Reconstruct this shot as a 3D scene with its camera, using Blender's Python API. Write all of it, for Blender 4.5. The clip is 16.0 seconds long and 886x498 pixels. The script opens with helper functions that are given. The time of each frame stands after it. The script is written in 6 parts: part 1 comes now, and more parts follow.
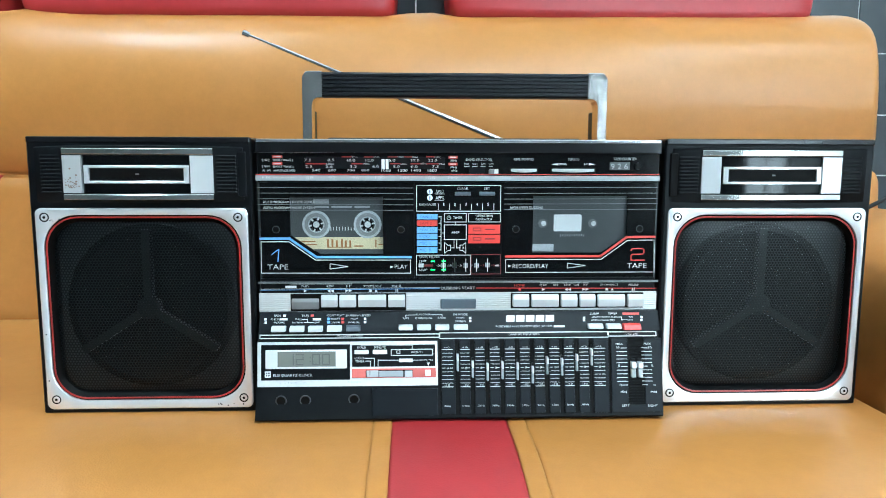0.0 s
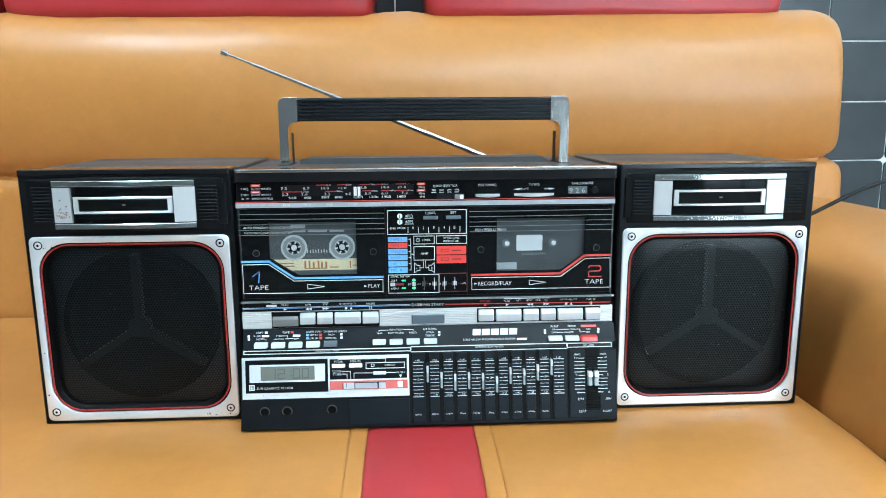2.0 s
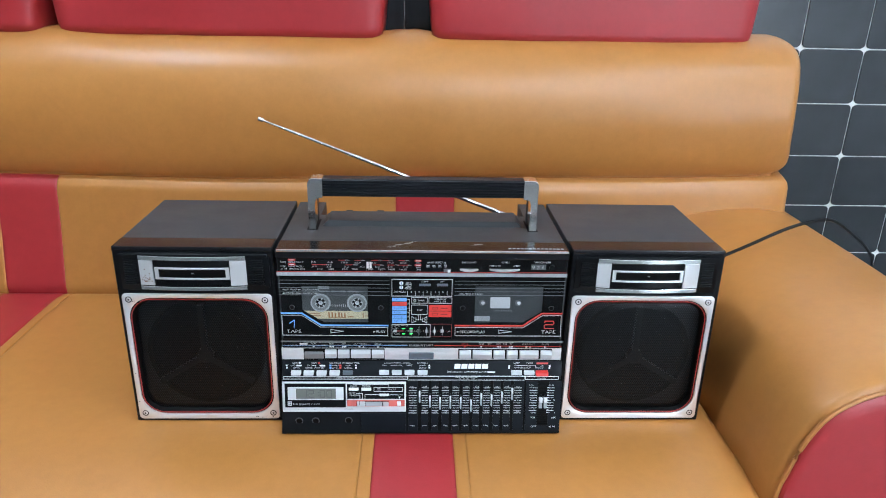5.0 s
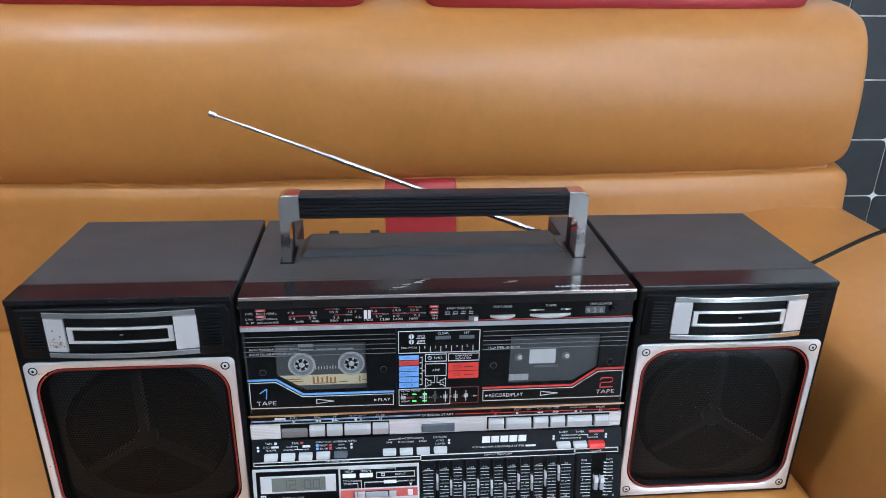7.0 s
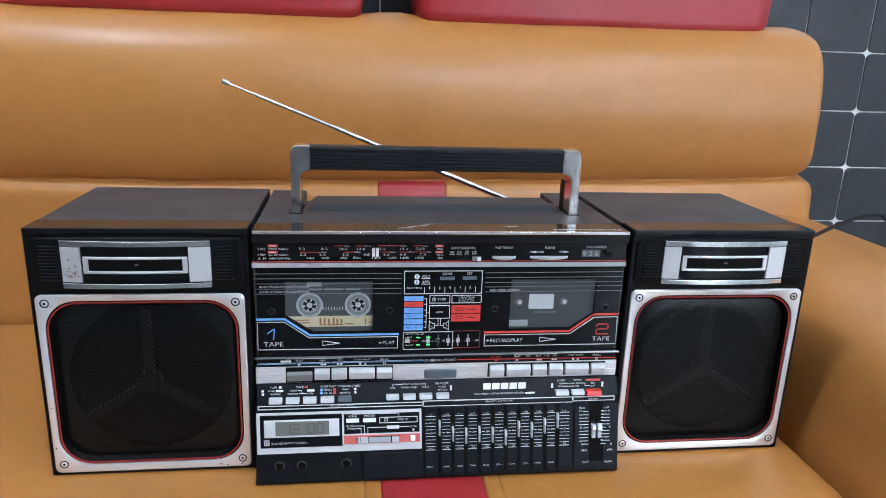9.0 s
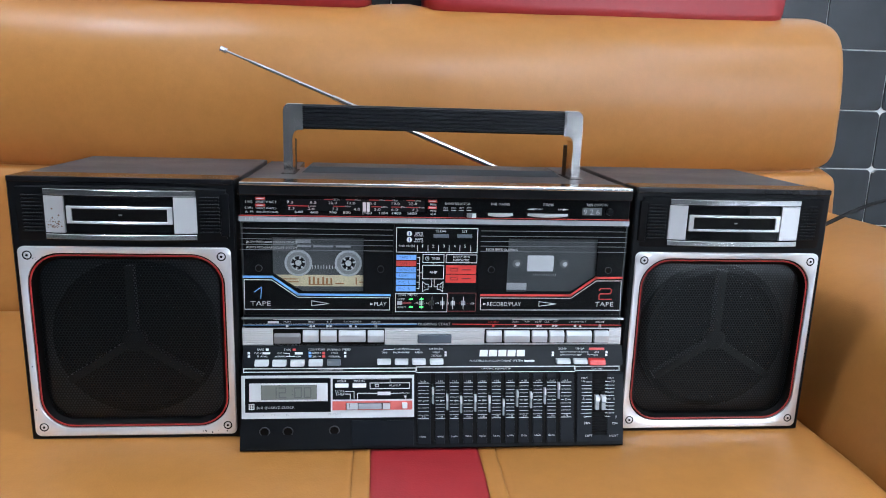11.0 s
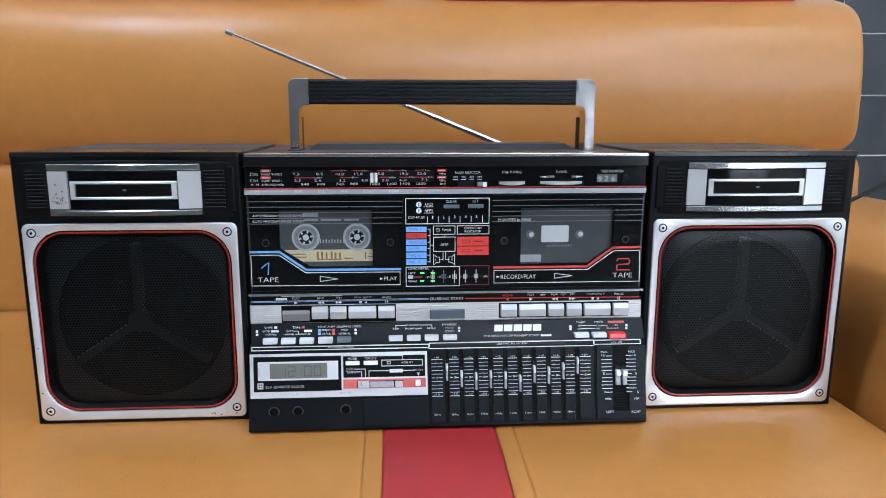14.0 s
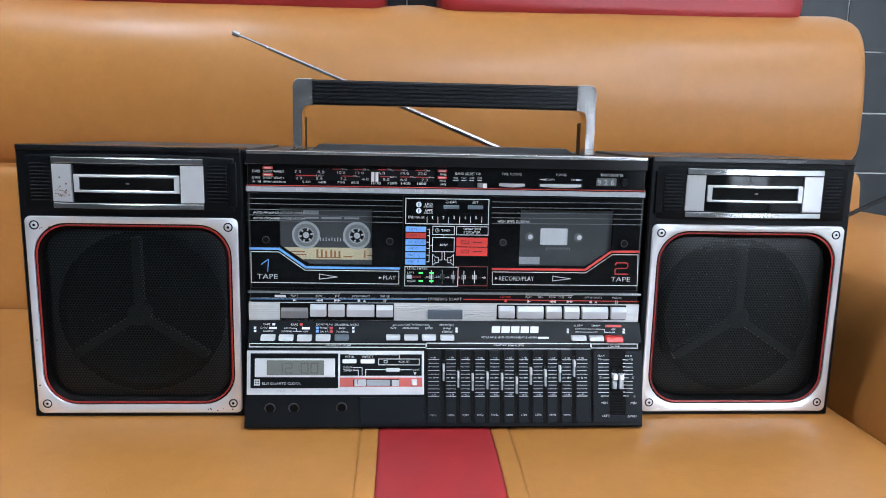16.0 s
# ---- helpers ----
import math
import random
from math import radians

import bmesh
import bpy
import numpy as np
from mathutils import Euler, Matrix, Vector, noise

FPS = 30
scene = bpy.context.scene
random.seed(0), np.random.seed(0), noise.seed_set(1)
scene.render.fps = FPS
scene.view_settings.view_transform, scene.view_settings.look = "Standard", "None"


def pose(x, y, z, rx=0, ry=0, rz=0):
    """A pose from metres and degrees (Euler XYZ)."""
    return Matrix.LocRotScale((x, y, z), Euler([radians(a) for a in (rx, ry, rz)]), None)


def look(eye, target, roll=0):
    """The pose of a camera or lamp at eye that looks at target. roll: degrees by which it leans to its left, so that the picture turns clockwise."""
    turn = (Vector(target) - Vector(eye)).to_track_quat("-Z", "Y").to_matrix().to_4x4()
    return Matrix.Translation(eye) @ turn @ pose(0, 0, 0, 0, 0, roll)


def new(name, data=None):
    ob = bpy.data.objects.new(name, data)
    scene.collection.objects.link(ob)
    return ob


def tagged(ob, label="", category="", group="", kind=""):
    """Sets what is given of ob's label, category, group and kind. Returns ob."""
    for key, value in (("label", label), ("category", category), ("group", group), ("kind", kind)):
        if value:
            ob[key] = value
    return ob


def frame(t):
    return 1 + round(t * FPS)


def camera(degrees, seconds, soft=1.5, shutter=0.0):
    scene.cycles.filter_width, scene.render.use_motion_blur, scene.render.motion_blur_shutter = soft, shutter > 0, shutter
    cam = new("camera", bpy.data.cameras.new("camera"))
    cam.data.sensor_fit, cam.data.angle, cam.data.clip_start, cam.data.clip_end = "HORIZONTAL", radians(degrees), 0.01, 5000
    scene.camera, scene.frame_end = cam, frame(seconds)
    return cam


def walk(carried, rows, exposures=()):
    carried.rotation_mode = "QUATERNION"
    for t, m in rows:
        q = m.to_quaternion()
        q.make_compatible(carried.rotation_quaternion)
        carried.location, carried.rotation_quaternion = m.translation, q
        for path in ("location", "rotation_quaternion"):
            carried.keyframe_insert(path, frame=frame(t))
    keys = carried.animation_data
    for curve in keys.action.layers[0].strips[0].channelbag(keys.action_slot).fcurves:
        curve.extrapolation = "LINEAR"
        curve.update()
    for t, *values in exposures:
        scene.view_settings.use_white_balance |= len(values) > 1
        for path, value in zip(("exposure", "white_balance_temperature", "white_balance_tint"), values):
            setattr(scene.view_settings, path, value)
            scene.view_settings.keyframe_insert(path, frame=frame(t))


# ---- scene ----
cam = camera(64.34, 16.0, soft=1.0)
PATH = [
    (0, (-0.0038, 0.0313, 0.6329), (0.08, 2.0134, 0.3797), 0.16),
    (0.5, (-0.0029, 0.0259, 0.636), (0.1013, 2.0084, 0.3934), 0.94),
    (1, (0.0044, 0.0214, 0.6444), (0.0722, 1.9987, 0.3513), 0.70),
    (1.5, (0.0095, 0.0114, 0.6582), (0.0717, 1.9806, 0.3141), 0.52),
    (2, (0.0152, -0.0004, 0.6895), (0.1156, 1.9623, 0.3183), -0.39),
    (2.5, (0.0211, -0.031, 0.7251), (0.1631, 1.9264, 0.34), 0.97),
    (3, (0.0181, -0.0758, 0.7731), (0.1387, 1.8773, 0.3599), 1.45),
    (3.5, (0.0221, -0.1173, 0.8268), (0.1071, 1.8187, 0.3323), 1.00),
    (4, (0.0246, -0.1539, 0.8764), (0.0799, 1.7613, 0.3027), 1.74),
    (4.2, (0.0216, -0.1752, 0.891), (0.0818, 1.7335, 0.2968), 1.17),
    (6.3, (0.0286, 0.0343, 0.9276), (0.1364, 1.8325, 0.0588), 1.99),
    (6.5, (0.0241, 0.0498, 0.9039), (0.1307, 1.8628, 0.0663), 1.56),
    (7, (-0.0122, 0.0864, 0.8918), (0.1567, 1.924, 0.1207), 1.00),
    (7.5, (-0.0158, 0.0821, 0.8457), (0.1609, 1.9454, 0.1408), 0.67),
    (8, (-0.0192, 0.0558, 0.8203), (0.1786, 1.94, 0.1793), 0.40),
    (8.5, (-0.0344, 0.0341, 0.8026), (0.1905, 1.9338, 0.2191), 1.45),
    (9, (-0.046, 0.0236, 0.7913), (0.2141, 1.9304, 0.2467), 2.10),
    (9.5, (-0.0457, 0.0143, 0.7759), (0.2409, 1.9236, 0.2542), 2.37),
    (10, (-0.0426, 0.0201, 0.7563), (0.2079, 1.9381, 0.2476), 2.42),
    (10.2, (-0.0374, 0.0273, 0.7477), (0.1954, 1.9499, 0.2482), 2.31),
    (12.3, (0.001, 0.0218, 0.7001), (0.1367, 1.9855, 0.346), 0.57),
    (12.5, (-0.0017, 0.0232, 0.6992), (0.1336, 1.9865, 0.3422), 0.28),
    (13, (-0.0051, 0.0291, 0.6901), (0.1255, 1.9868, 0.3024), 0.60),
    (13.5, (-0.0144, 0.0334, 0.6813), (0.1222, 1.9932, 0.3065), 0.66),
    (14, (-0.0081, 0.0331, 0.6785), (0.1214, 1.9924, 0.2986), 0.12),
    (14.5, (-0.0104, 0.0302, 0.6756), (0.103, 1.9959, 0.3249), -0.00),
    (15, (-0.0093, 0.0277, 0.6674), (0.1217, 1.9924, 0.3167), 0.62),
    (15.5, (-0.0042, 0.0258, 0.6684), (0.1115, 1.9954, 0.3413), 0.69),
    (16, (-0.0051, 0.0279, 0.6665), (0.1157, 1.996, 0.3321), 1.23),
]
EXPOSURES = [(0.0, 0.19, 5680, -7), (3.0, 0.14, 5750, -3), (4.2, -0.02, 5830, 2), (6.3, -0.42, 5950, 10), (10.2, -0.38, 5950, 10), (16.0, -0.34, 6050, 10)]
walk(cam, [(t, look(eye, target, roll)) for t, eye, target, roll in PATH], EXPOSURES)

# ---------------- light ----------------
# Strengths: left lamp, two added fill lamps, and the sheet behind the added window.
LAMP_LEFT, FILL_FRONT, FILL_RIGHT, WINDOW_FILL = 265.0, 205.0, 180.0, 10.0
world = bpy.data.worlds.new("world")
world.use_nodes = True
world.node_tree.nodes["Background"].inputs[0].default_value = (0.9, 0.95, 1.0, 1)
world.node_tree.nodes["Background"].inputs[1].default_value = 0.05
scene.world = world


# ---------------- helpers ----------------
MM = 0.001
LEFT_X, FACE_Y, SEAT_Z = 0.033, 0.58, 0.432      # middle of the radio, its front plane, top of the seat


def obj(name, bm, material, parent=None, label="", smooth=False):
    """Links a bmesh as one mesh object."""
    me = bpy.data.meshes.new(name)
    bmesh.ops.recalc_face_normals(bm, faces=bm.faces[:])
    if smooth:
        for f in bm.faces:
            f.smooth = True
    bm.to_mesh(me)
    bm.free()
    ob = new(name, me)
    if material:
        me.materials.append(material)
    if parent:
        ob.parent = parent
    if label:
        ob["label"] = label
    if smooth:
        sharp_angle(me, 40)
    return ob


def sharp_angle(me, degrees):
    """Marks edges sharper than that as hard, so that smooth shading keeps them."""
    bm = bmesh.new()
    bm.from_mesh(me)
    for e in bm.edges:
        if len(e.link_faces) == 2 and e.calc_face_angle(0) > radians(degrees):
            e.smooth = False
    bm.to_mesh(me)
    bm.free()


def part(name, bm, material, parent, label="", smooth=False):
    return obj(name, bm, material, parent, label, smooth)


def thing(name, x, y, z, label, category, group="", kind=""):
    e = new(name)
    e.location = (x, y, z)
    e.empty_display_size = 0.05
    return tagged(e, label, category, group, kind)


def block(bm, x0, x1, y0, y1, z0, z1, bevel=0.0, segments=2):
    """A box with rounded edges, added to bm (metres)."""
    r = bmesh.ops.create_cube(bm, size=1.0)
    vs = r["verts"]
    for v in vs:
        v.co = Vector(((x0 + x1) / 2 + v.co.x * (x1 - x0), (y0 + y1) / 2 + v.co.y * (y1 - y0), (z0 + z1) / 2 + v.co.z * (z1 - z0)))
    if bevel:
        es = {e for v in vs for e in v.link_edges}
        bmesh.ops.bevel(bm, geom=list(es), offset=bevel, segments=segments, profile=0.5, affect="EDGES")


def slab(bm, u0, v0, u1, v1, d0, d1, bevel=0.0, segments=2):
    """A box on the front of the radio, in millimetres: u to the right, v up, d towards the viewer."""
    block(bm, min(u0, u1) * MM, max(u0, u1) * MM, -max(d0, d1) * MM, -min(d0, d1) * MM, min(v0, v1) * MM, max(v0, v1) * MM, bevel * MM, segments)


def outline(u0, v0, u1, v1, r, n=6):
    """A rounded rectangle as a ring of (u, v)."""
    pts = []
    for cu, cv, a in ((u1 - r, v1 - r, 0), (u0 + r, v1 - r, 90), (u0 + r, v0 + r, 180), (u1 - r, v0 + r, 270)):
        for i in range(n + 1):
            q = radians(a + 90 * i / n)
            pts.append((cu + r * math.cos(q), cv + r * math.sin(q)))
    return pts


def loft(bm, rings, cap0=True, cap1=True):
    """Joins rings of points (all the same count) by quads."""
    vr = [[bm.verts.new(p) for p in ring] for ring in rings]
    n = len(vr[0])
    for a, b in zip(vr, vr[1:]):
        for i in range(n):
            bm.faces.new((a[i], a[(i + 1) % n], b[(i + 1) % n], b[i]))
    if cap0:
        bm.faces.new(vr[0])
    if cap1:
        bm.faces.new(vr[-1][::-1])


def at(ring, d):
    return [Vector((u * MM, -d * MM, v * MM)) for u, v in ring]


def disc(bm, u, v, r, d0, d1, n=20, r1=None):
    """A short cylinder that points at the viewer."""
    ring = [(math.cos(2 * math.pi * i / n), math.sin(2 * math.pi * i / n)) for i in range(n)]
    loft(bm, [at([(u + a * r, v + b * r) for a, b in ring], d0), at([(u + a * (r1 or r), v + b * (r1 or r)) for a, b in ring], d1)])


def tube(bm, pts, radius, n=10, taper=None):
    """A round rod through points."""
    pts = [Vector(p) for p in pts]
    rings = []
    for i, p in enumerate(pts):
        way = (pts[min(i + 1, len(pts) - 1)] - pts[max(i - 1, 0)]).normalized()
        side = way.cross(Vector((0, 0, 1)) if abs(way.z) < 0.95 else Vector((1, 0, 0))).normalized()
        up = side.cross(way)
        r = taper[i] if taper else radius
        rings.append([p + r * (math.cos(2 * math.pi * k / n) * side + math.sin(2 * math.pi * k / n) * up) for k in range(n)])
    loft(bm, rings)


def spline(pts, steps=8):
    """Catmull-Rom points through pts."""
    pts = [Vector(p) for p in pts]
    out = []
    for i in range(len(pts) - 1):
        a, b, c, d = pts[max(i - 1, 0)], pts[i], pts[i + 1], pts[min(i + 2, len(pts) - 1)]
        for k in range(steps):
            t = k / steps
            out.append(0.5 * (2 * b + (c - a) * t + (2 * a - 5 * b + 4 * c - d) * t * t + (3 * b - a - 3 * c + d) * t ** 3))
    return out + [pts[-1]]


# ---------------- materials ----------------
def nodes_of(m):
    m.use_nodes = True
    n = m.node_tree.nodes
    return n, m.node_tree.links, n["Principled BSDF"]


def mat(name, color, rough=0.5, metal=0.0, vary=0.0, scale=30.0, bump=0.0, bump_scale=400.0, rough_vary=0.0, coat=0.0, stretch=(1, 1, 1), specular=None):
    """A surface with two scales of unevenness: broad patches of tone and gloss, and a fine grain in relief."""
    m = bpy.data.materials.new(name)
    n, l, p = nodes_of(m)
    p.inputs["Base Color"].default_value = (*color, 1)
    p.inputs["Roughness"].default_value = rough
    p.inputs["Metallic"].default_value = metal
    p.inputs["Coat Weight"].default_value = coat
    p.inputs["Coat Roughness"].default_value = 0.05
    if specular is not None:
        p.inputs["Specular IOR Level"].default_value = specular
    co = n.new("ShaderNodeTexCoord")
    mp = n.new("ShaderNodeMapping")
    mp.inputs["Scale"].default_value = stretch
    l.new(co.outputs["Object"], mp.inputs["Vector"])
    if vary or rough_vary:
        t = n.new("ShaderNodeTexNoise")
        t.inputs["Scale"].default_value = scale
        t.inputs["Detail"].default_value = 6
        l.new(mp.outputs[0], t.inputs["Vector"])
        if vary:
            mix = n.new("ShaderNodeMix")
            mix.data_type = "RGBA"
            mix.inputs[6].default_value = (*[c * (1 - vary) for c in color], 1)
            mix.inputs[7].default_value = (*[min(1, c * (1 + vary)) for c in color], 1)
            l.new(t.outputs["Fac"], mix.inputs[0])
            l.new(mix.outputs[2], p.inputs["Base Color"])
        if rough_vary:
            mr = n.new("ShaderNodeMapRange")
            mr.inputs[1].default_value, mr.inputs[2].default_value = 0.3, 0.7
            mr.inputs[3].default_value, mr.inputs[4].default_value = max(0.02, rough - rough_vary), rough + rough_vary
            l.new(t.outputs["Fac"], mr.inputs[0])
            l.new(mr.outputs[0], p.inputs["Roughness"])
    if bump:
        t2 = n.new("ShaderNodeTexNoise")
        t2.inputs["Scale"].default_value = bump_scale
        t2.inputs["Detail"].default_value = 3
        l.new(mp.outputs[0], t2.inputs["Vector"])
        b = n.new("ShaderNodeBump")
        b.inputs["Strength"].default_value = bump
        b.inputs["Distance"].default_value = 0.001
        l.new(t2.outputs["Fac"], b.inputs["Height"])
        l.new(b.outputs[0], p.inputs["Normal"])
    return m


def leather(name, color, rough):
    """Smooth coated leather: pores in relief, faint creases, broad patches of tone and gloss."""
    m = mat(name, color, rough, vary=0.10, scale=5, rough_vary=0.05)
    n, l, p = nodes_of(m)
    co = n.new("ShaderNodeTexCoord")
    v = n.new("ShaderNodeTexVoronoi")
    v.inputs["Scale"].default_value = 650
    l.new(co.outputs["Object"], v.inputs["Vector"])
    w = n.new("ShaderNodeTexNoise")
    w.inputs["Scale"].default_value = 14
    w.inputs["Detail"].default_value = 2
    l.new(co.outputs["Object"], w.inputs["Vector"])
    b1 = n.new("ShaderNodeBump")
    b1.inputs["Strength"].default_value, b1.inputs["Distance"].default_value = 0.11, 0.0006
    l.new(v.outputs["Distance"], b1.inputs["Height"])
    b2 = n.new("ShaderNodeBump")
    b2.inputs["Strength"].default_value, b2.inputs["Distance"].default_value = 0.15, 0.004
    l.new(w.outputs["Fac"], b2.inputs["Height"])
    l.new(b1.outputs[0], b2.inputs["Normal"])
    l.new(b2.outputs[0], p.inputs["Normal"])
    p.inputs["Specular IOR Level"].default_value = 0.5
    # fine mottling and rubbed streaks over the broad tone
    f = n.new("ShaderNodeTexNoise")
    f.inputs["Scale"].default_value, f.inputs["Detail"].default_value, f.inputs["Roughness"].default_value = 55, 8, 0.75
    l.new(co.outputs["Object"], f.inputs["Vector"])
    mr = n.new("ShaderNodeMapRange")
    mr.inputs[1].default_value, mr.inputs[2].default_value, mr.inputs[3].default_value, mr.inputs[4].default_value = 0.3, 0.7, 0.935, 1.06
    l.new(f.outputs["Fac"], mr.inputs[0])
    mul = n.new("ShaderNodeMix")
    mul.data_type, mul.blend_type = "RGBA", "MULTIPLY"
    mul.inputs[0].default_value = 1.0
    l.new(p.inputs["Base Color"].links[0].from_socket, mul.inputs[6])
    l.new(mr.outputs[0], mul.inputs[7])
    l.new(mul.outputs[2], p.inputs["Base Color"])
    return m


def glowing(name, color, strength):
    m = bpy.data.materials.new(name)
    n, l, p = nodes_of(m)
    p.inputs["Base Color"].default_value = (*color, 1)
    p.inputs["Emission Color"].default_value = (*color, 1)
    p.inputs["Emission Strength"].default_value = strength
    return m


def grille_metal(name):
    """Black painted sheet with staggered round holes."""
    m = mat(name, (0.0035, 0.0048, 0.0055), 0.36, vary=0.3, scale=12, specular=0.28)
    n, l, p = nodes_of(m)
    co = n.new("ShaderNodeTexCoord")
    sep = n.new("ShaderNodeSeparateXYZ")
    l.new(co.outputs["Object"], sep.inputs[0])

    def f(op, a, b=None):
        k = n.new("ShaderNodeMath")
        k.operation = op
        for i, q in enumerate((a, b)):
            if q is None:
                continue
            if isinstance(q, (int, float)):
                k.inputs[i].default_value = q
            else:
                l.new(q, k.inputs[i])
        return k.outputs[0]
    pitch = 0.0024
    ax, az = f("DIVIDE", sep.outputs["X"], pitch), f("DIVIDE", sep.outputs["Z"], pitch * 1.732)

    def cell(off):
        gx = f("SUBTRACT", f("FRACT", f("ADD", ax, off)), 0.5)
        gz = f("MULTIPLY", f("SUBTRACT", f("FRACT", f("ADD", az, off)), 0.5), 1.732)
        return f("SQRT", f("ADD", f("MULTIPLY", gx, gx), f("MULTIPLY", gz, gz)))
    d = f("MINIMUM", cell(100.0), cell(100.5))
    mr = n.new("ShaderNodeMapRange")
    mr.inputs[1].default_value, mr.inputs[2].default_value = 0.29, 0.36
    l.new(d, mr.inputs[0])
    hole = n.new("ShaderNodeBsdfTransparent")
    mix = n.new("ShaderNodeMixShader")
    l.new(mr.outputs[0], mix.inputs[0])
    l.new(hole.outputs[0], mix.inputs[1])
    l.new(p.outputs[0], mix.inputs[2])
    l.new(mix.outputs[0], n["Material Output"].inputs["Surface"])
    return m


M_TAN = leather("tan_leather", (0.432, 0.184, 0.042), 0.38)
M_RED_LEATHER = leather("red_leather", (0.345, 0.024, 0.027), 0.42)
M_PIPING = mat("tan_piping", (0.42, 0.17, 0.04), 0.5, vary=0.2, scale=60)
M_BLACK_TILE = mat("black_glazed_tile", (0.028, 0.031, 0.034), 0.16, vary=0.25, scale=18, rough_vary=0.06, bump=0.02, bump_scale=60)
M_WHITE_TILE = mat("white_glazed_tile", (0.86, 0.86, 0.86), 0.14, vary=0.04, scale=10)
M_GROUT = mat("white_grout", (0.78, 0.78, 0.76), 0.7, vary=0.12, scale=90, bump=0.2)
M_GREY_GROUT = mat("grey_grout", (0.22, 0.22, 0.22), 0.8, vary=0.2, scale=80)
M_PLASTER = mat("white_wall_paint", (0.74, 0.75, 0.76), 0.7, vary=0.05, scale=4, bump=0.1, bump_scale=120)
M_DARK_WALL = mat("dark_wall_paint", (0.11, 0.115, 0.12), 0.7, vary=0.08, scale=4, bump=0.1, bump_scale=120)
M_MID_WALL = mat("grey_wall_paint", (0.11, 0.11, 0.11), 0.7, vary=0.06, scale=4, bump=0.1, bump_scale=120)
M_CEILING = mat("ceiling_paint", (0.82, 0.82, 0.80), 0.8, vary=0.03, scale=5)
M_FLOOR = mat("floor_tile", (0.15, 0.15, 0.15), 0.30, vary=0.12, scale=6, rough_vary=0.05)
M_PLASTIC = mat("black_plastic", (0.0045, 0.0052, 0.0062), 0.38, vary=0.25, scale=25, rough_vary=0.08, bump=0.05, bump_scale=900, specular=0.11)
M_VINYL = mat("dark_vinyl_top", (0.027, 0.0295, 0.0315), 0.52, vary=0.18, scale=22, rough_vary=0.06, bump=0.2, bump_scale=700, stretch=(0.7, 1, 1), specular=0.45)
M_TRIM = mat("gloss_dark_trim", (0.008, 0.008, 0.009), 0.16, vary=0.2, scale=20, rough_vary=0.04, specular=0.28)
M_GLOSS = mat("gloss_black_acrylic", (0.0030, 0.0033, 0.0038), 0.09, vary=0.3, scale=15, rough_vary=0.03, specular=0.26)
M_PANEL = mat("dark_grey_panel", (0.0040, 0.0054, 0.0078), 0.42, vary=0.15, scale=25, rough_vary=0.05, specular=0.13)
M_SATIN = mat("satin_black_print", (0.0035, 0.0040, 0.005), 0.30, vary=0.2, scale=30, specular=0.13)
M_CHROME = mat("chrome", (0.82, 0.82, 0.82), 0.13, metal=1.0, vary=0.06, scale=20, rough_vary=0.05)
M_BRACKET = mat("worn_chrome", (0.80, 0.78, 0.75), 0.15, metal=1.0, vary=0.10, scale=60, rough_vary=0.08, bump=0.03, bump_scale=90)
M_PLATE = mat("polished_aluminium_plate", (0.86, 0.86, 0.86), 0.19, metal=0.55, vary=0.10, scale=14, rough_vary=0.08)
M_BRUSHED = mat("brushed_aluminium", (0.72, 0.72, 0.72), 0.36, metal=0.45, vary=0.10, scale=60, rough_vary=0.06, bump=0.15, bump_scale=300, stretch=(0.02, 1, 1))
M_SILVER_KEY = mat("silver_key_plastic", (0.48, 0.49, 0.50), 0.42, metal=0.2, vary=0.06, scale=40, rough_vary=0.05)
M_WHITE_KEY = mat("white_key_plastic", (0.82, 0.82, 0.82), 0.35, vary=0.05, scale=40)
M_SILVER_PAINT = mat("satin_silver_paint", (0.74, 0.74, 0.74), 0.32, metal=0.4, vary=0.06, scale=25, rough_vary=0.05)
M_RIM = mat("dark_grey_rim", (0.028, 0.029, 0.032), 0.35, vary=0.1, scale=60)
M_STRIPE = mat("thin_grey_stripe_print", (0.20, 0.21, 0.22), 0.5, vary=0.1, scale=200)
M_FADER = mat("bright_slider_plastic", (0.66, 0.66, 0.67), 0.32, metal=0.2, vary=0.06, scale=60)
M_SCUFF = mat("brown_scuff", (0.13, 0.065, 0.035), 0.6, vary=0.3, scale=90)
M_SWITCH = mat("pale_switch_plastic", (0.56, 0.57, 0.58), 0.35, vary=0.06, scale=40)
M_SLATE_KEY = mat("slate_key_plastic", (0.085, 0.105, 0.125), 0.35, vary=0.12, scale=40)
M_GREY_KEY = mat("grey_key_plastic", (0.20, 0.20, 0.20), 0.35, metal=0.3, vary=0.1, scale=40)
M_GREY_BAR = mat("grey_scale_bar", (0.33, 0.35, 0.37), 0.28, vary=0.08, scale=30)
M_PRINT = mat("white_print", (0.74, 0.74, 0.74), 0.5, vary=0.06, scale=200)
M_GREY_PRINT = mat("grey_print", (0.42, 0.43, 0.44), 0.5, vary=0.06, scale=200)
M_RED_PRINT = mat("red_print", (0.62, 0.045, 0.035), 0.4, vary=0.08, scale=120)
M_DARK_RED = mat("dark_red_print", (0.14, 0.014, 0.014), 0.4, vary=0.08, scale=120)
M_BLUE_PRINT = mat("blue_print", (0.17, 0.39, 0.82), 0.4, vary=0.06, scale=120)
M_NAVY_PRINT = mat("navy_print", (0.03, 0.07, 0.22), 0.45, vary=0.06, scale=120)
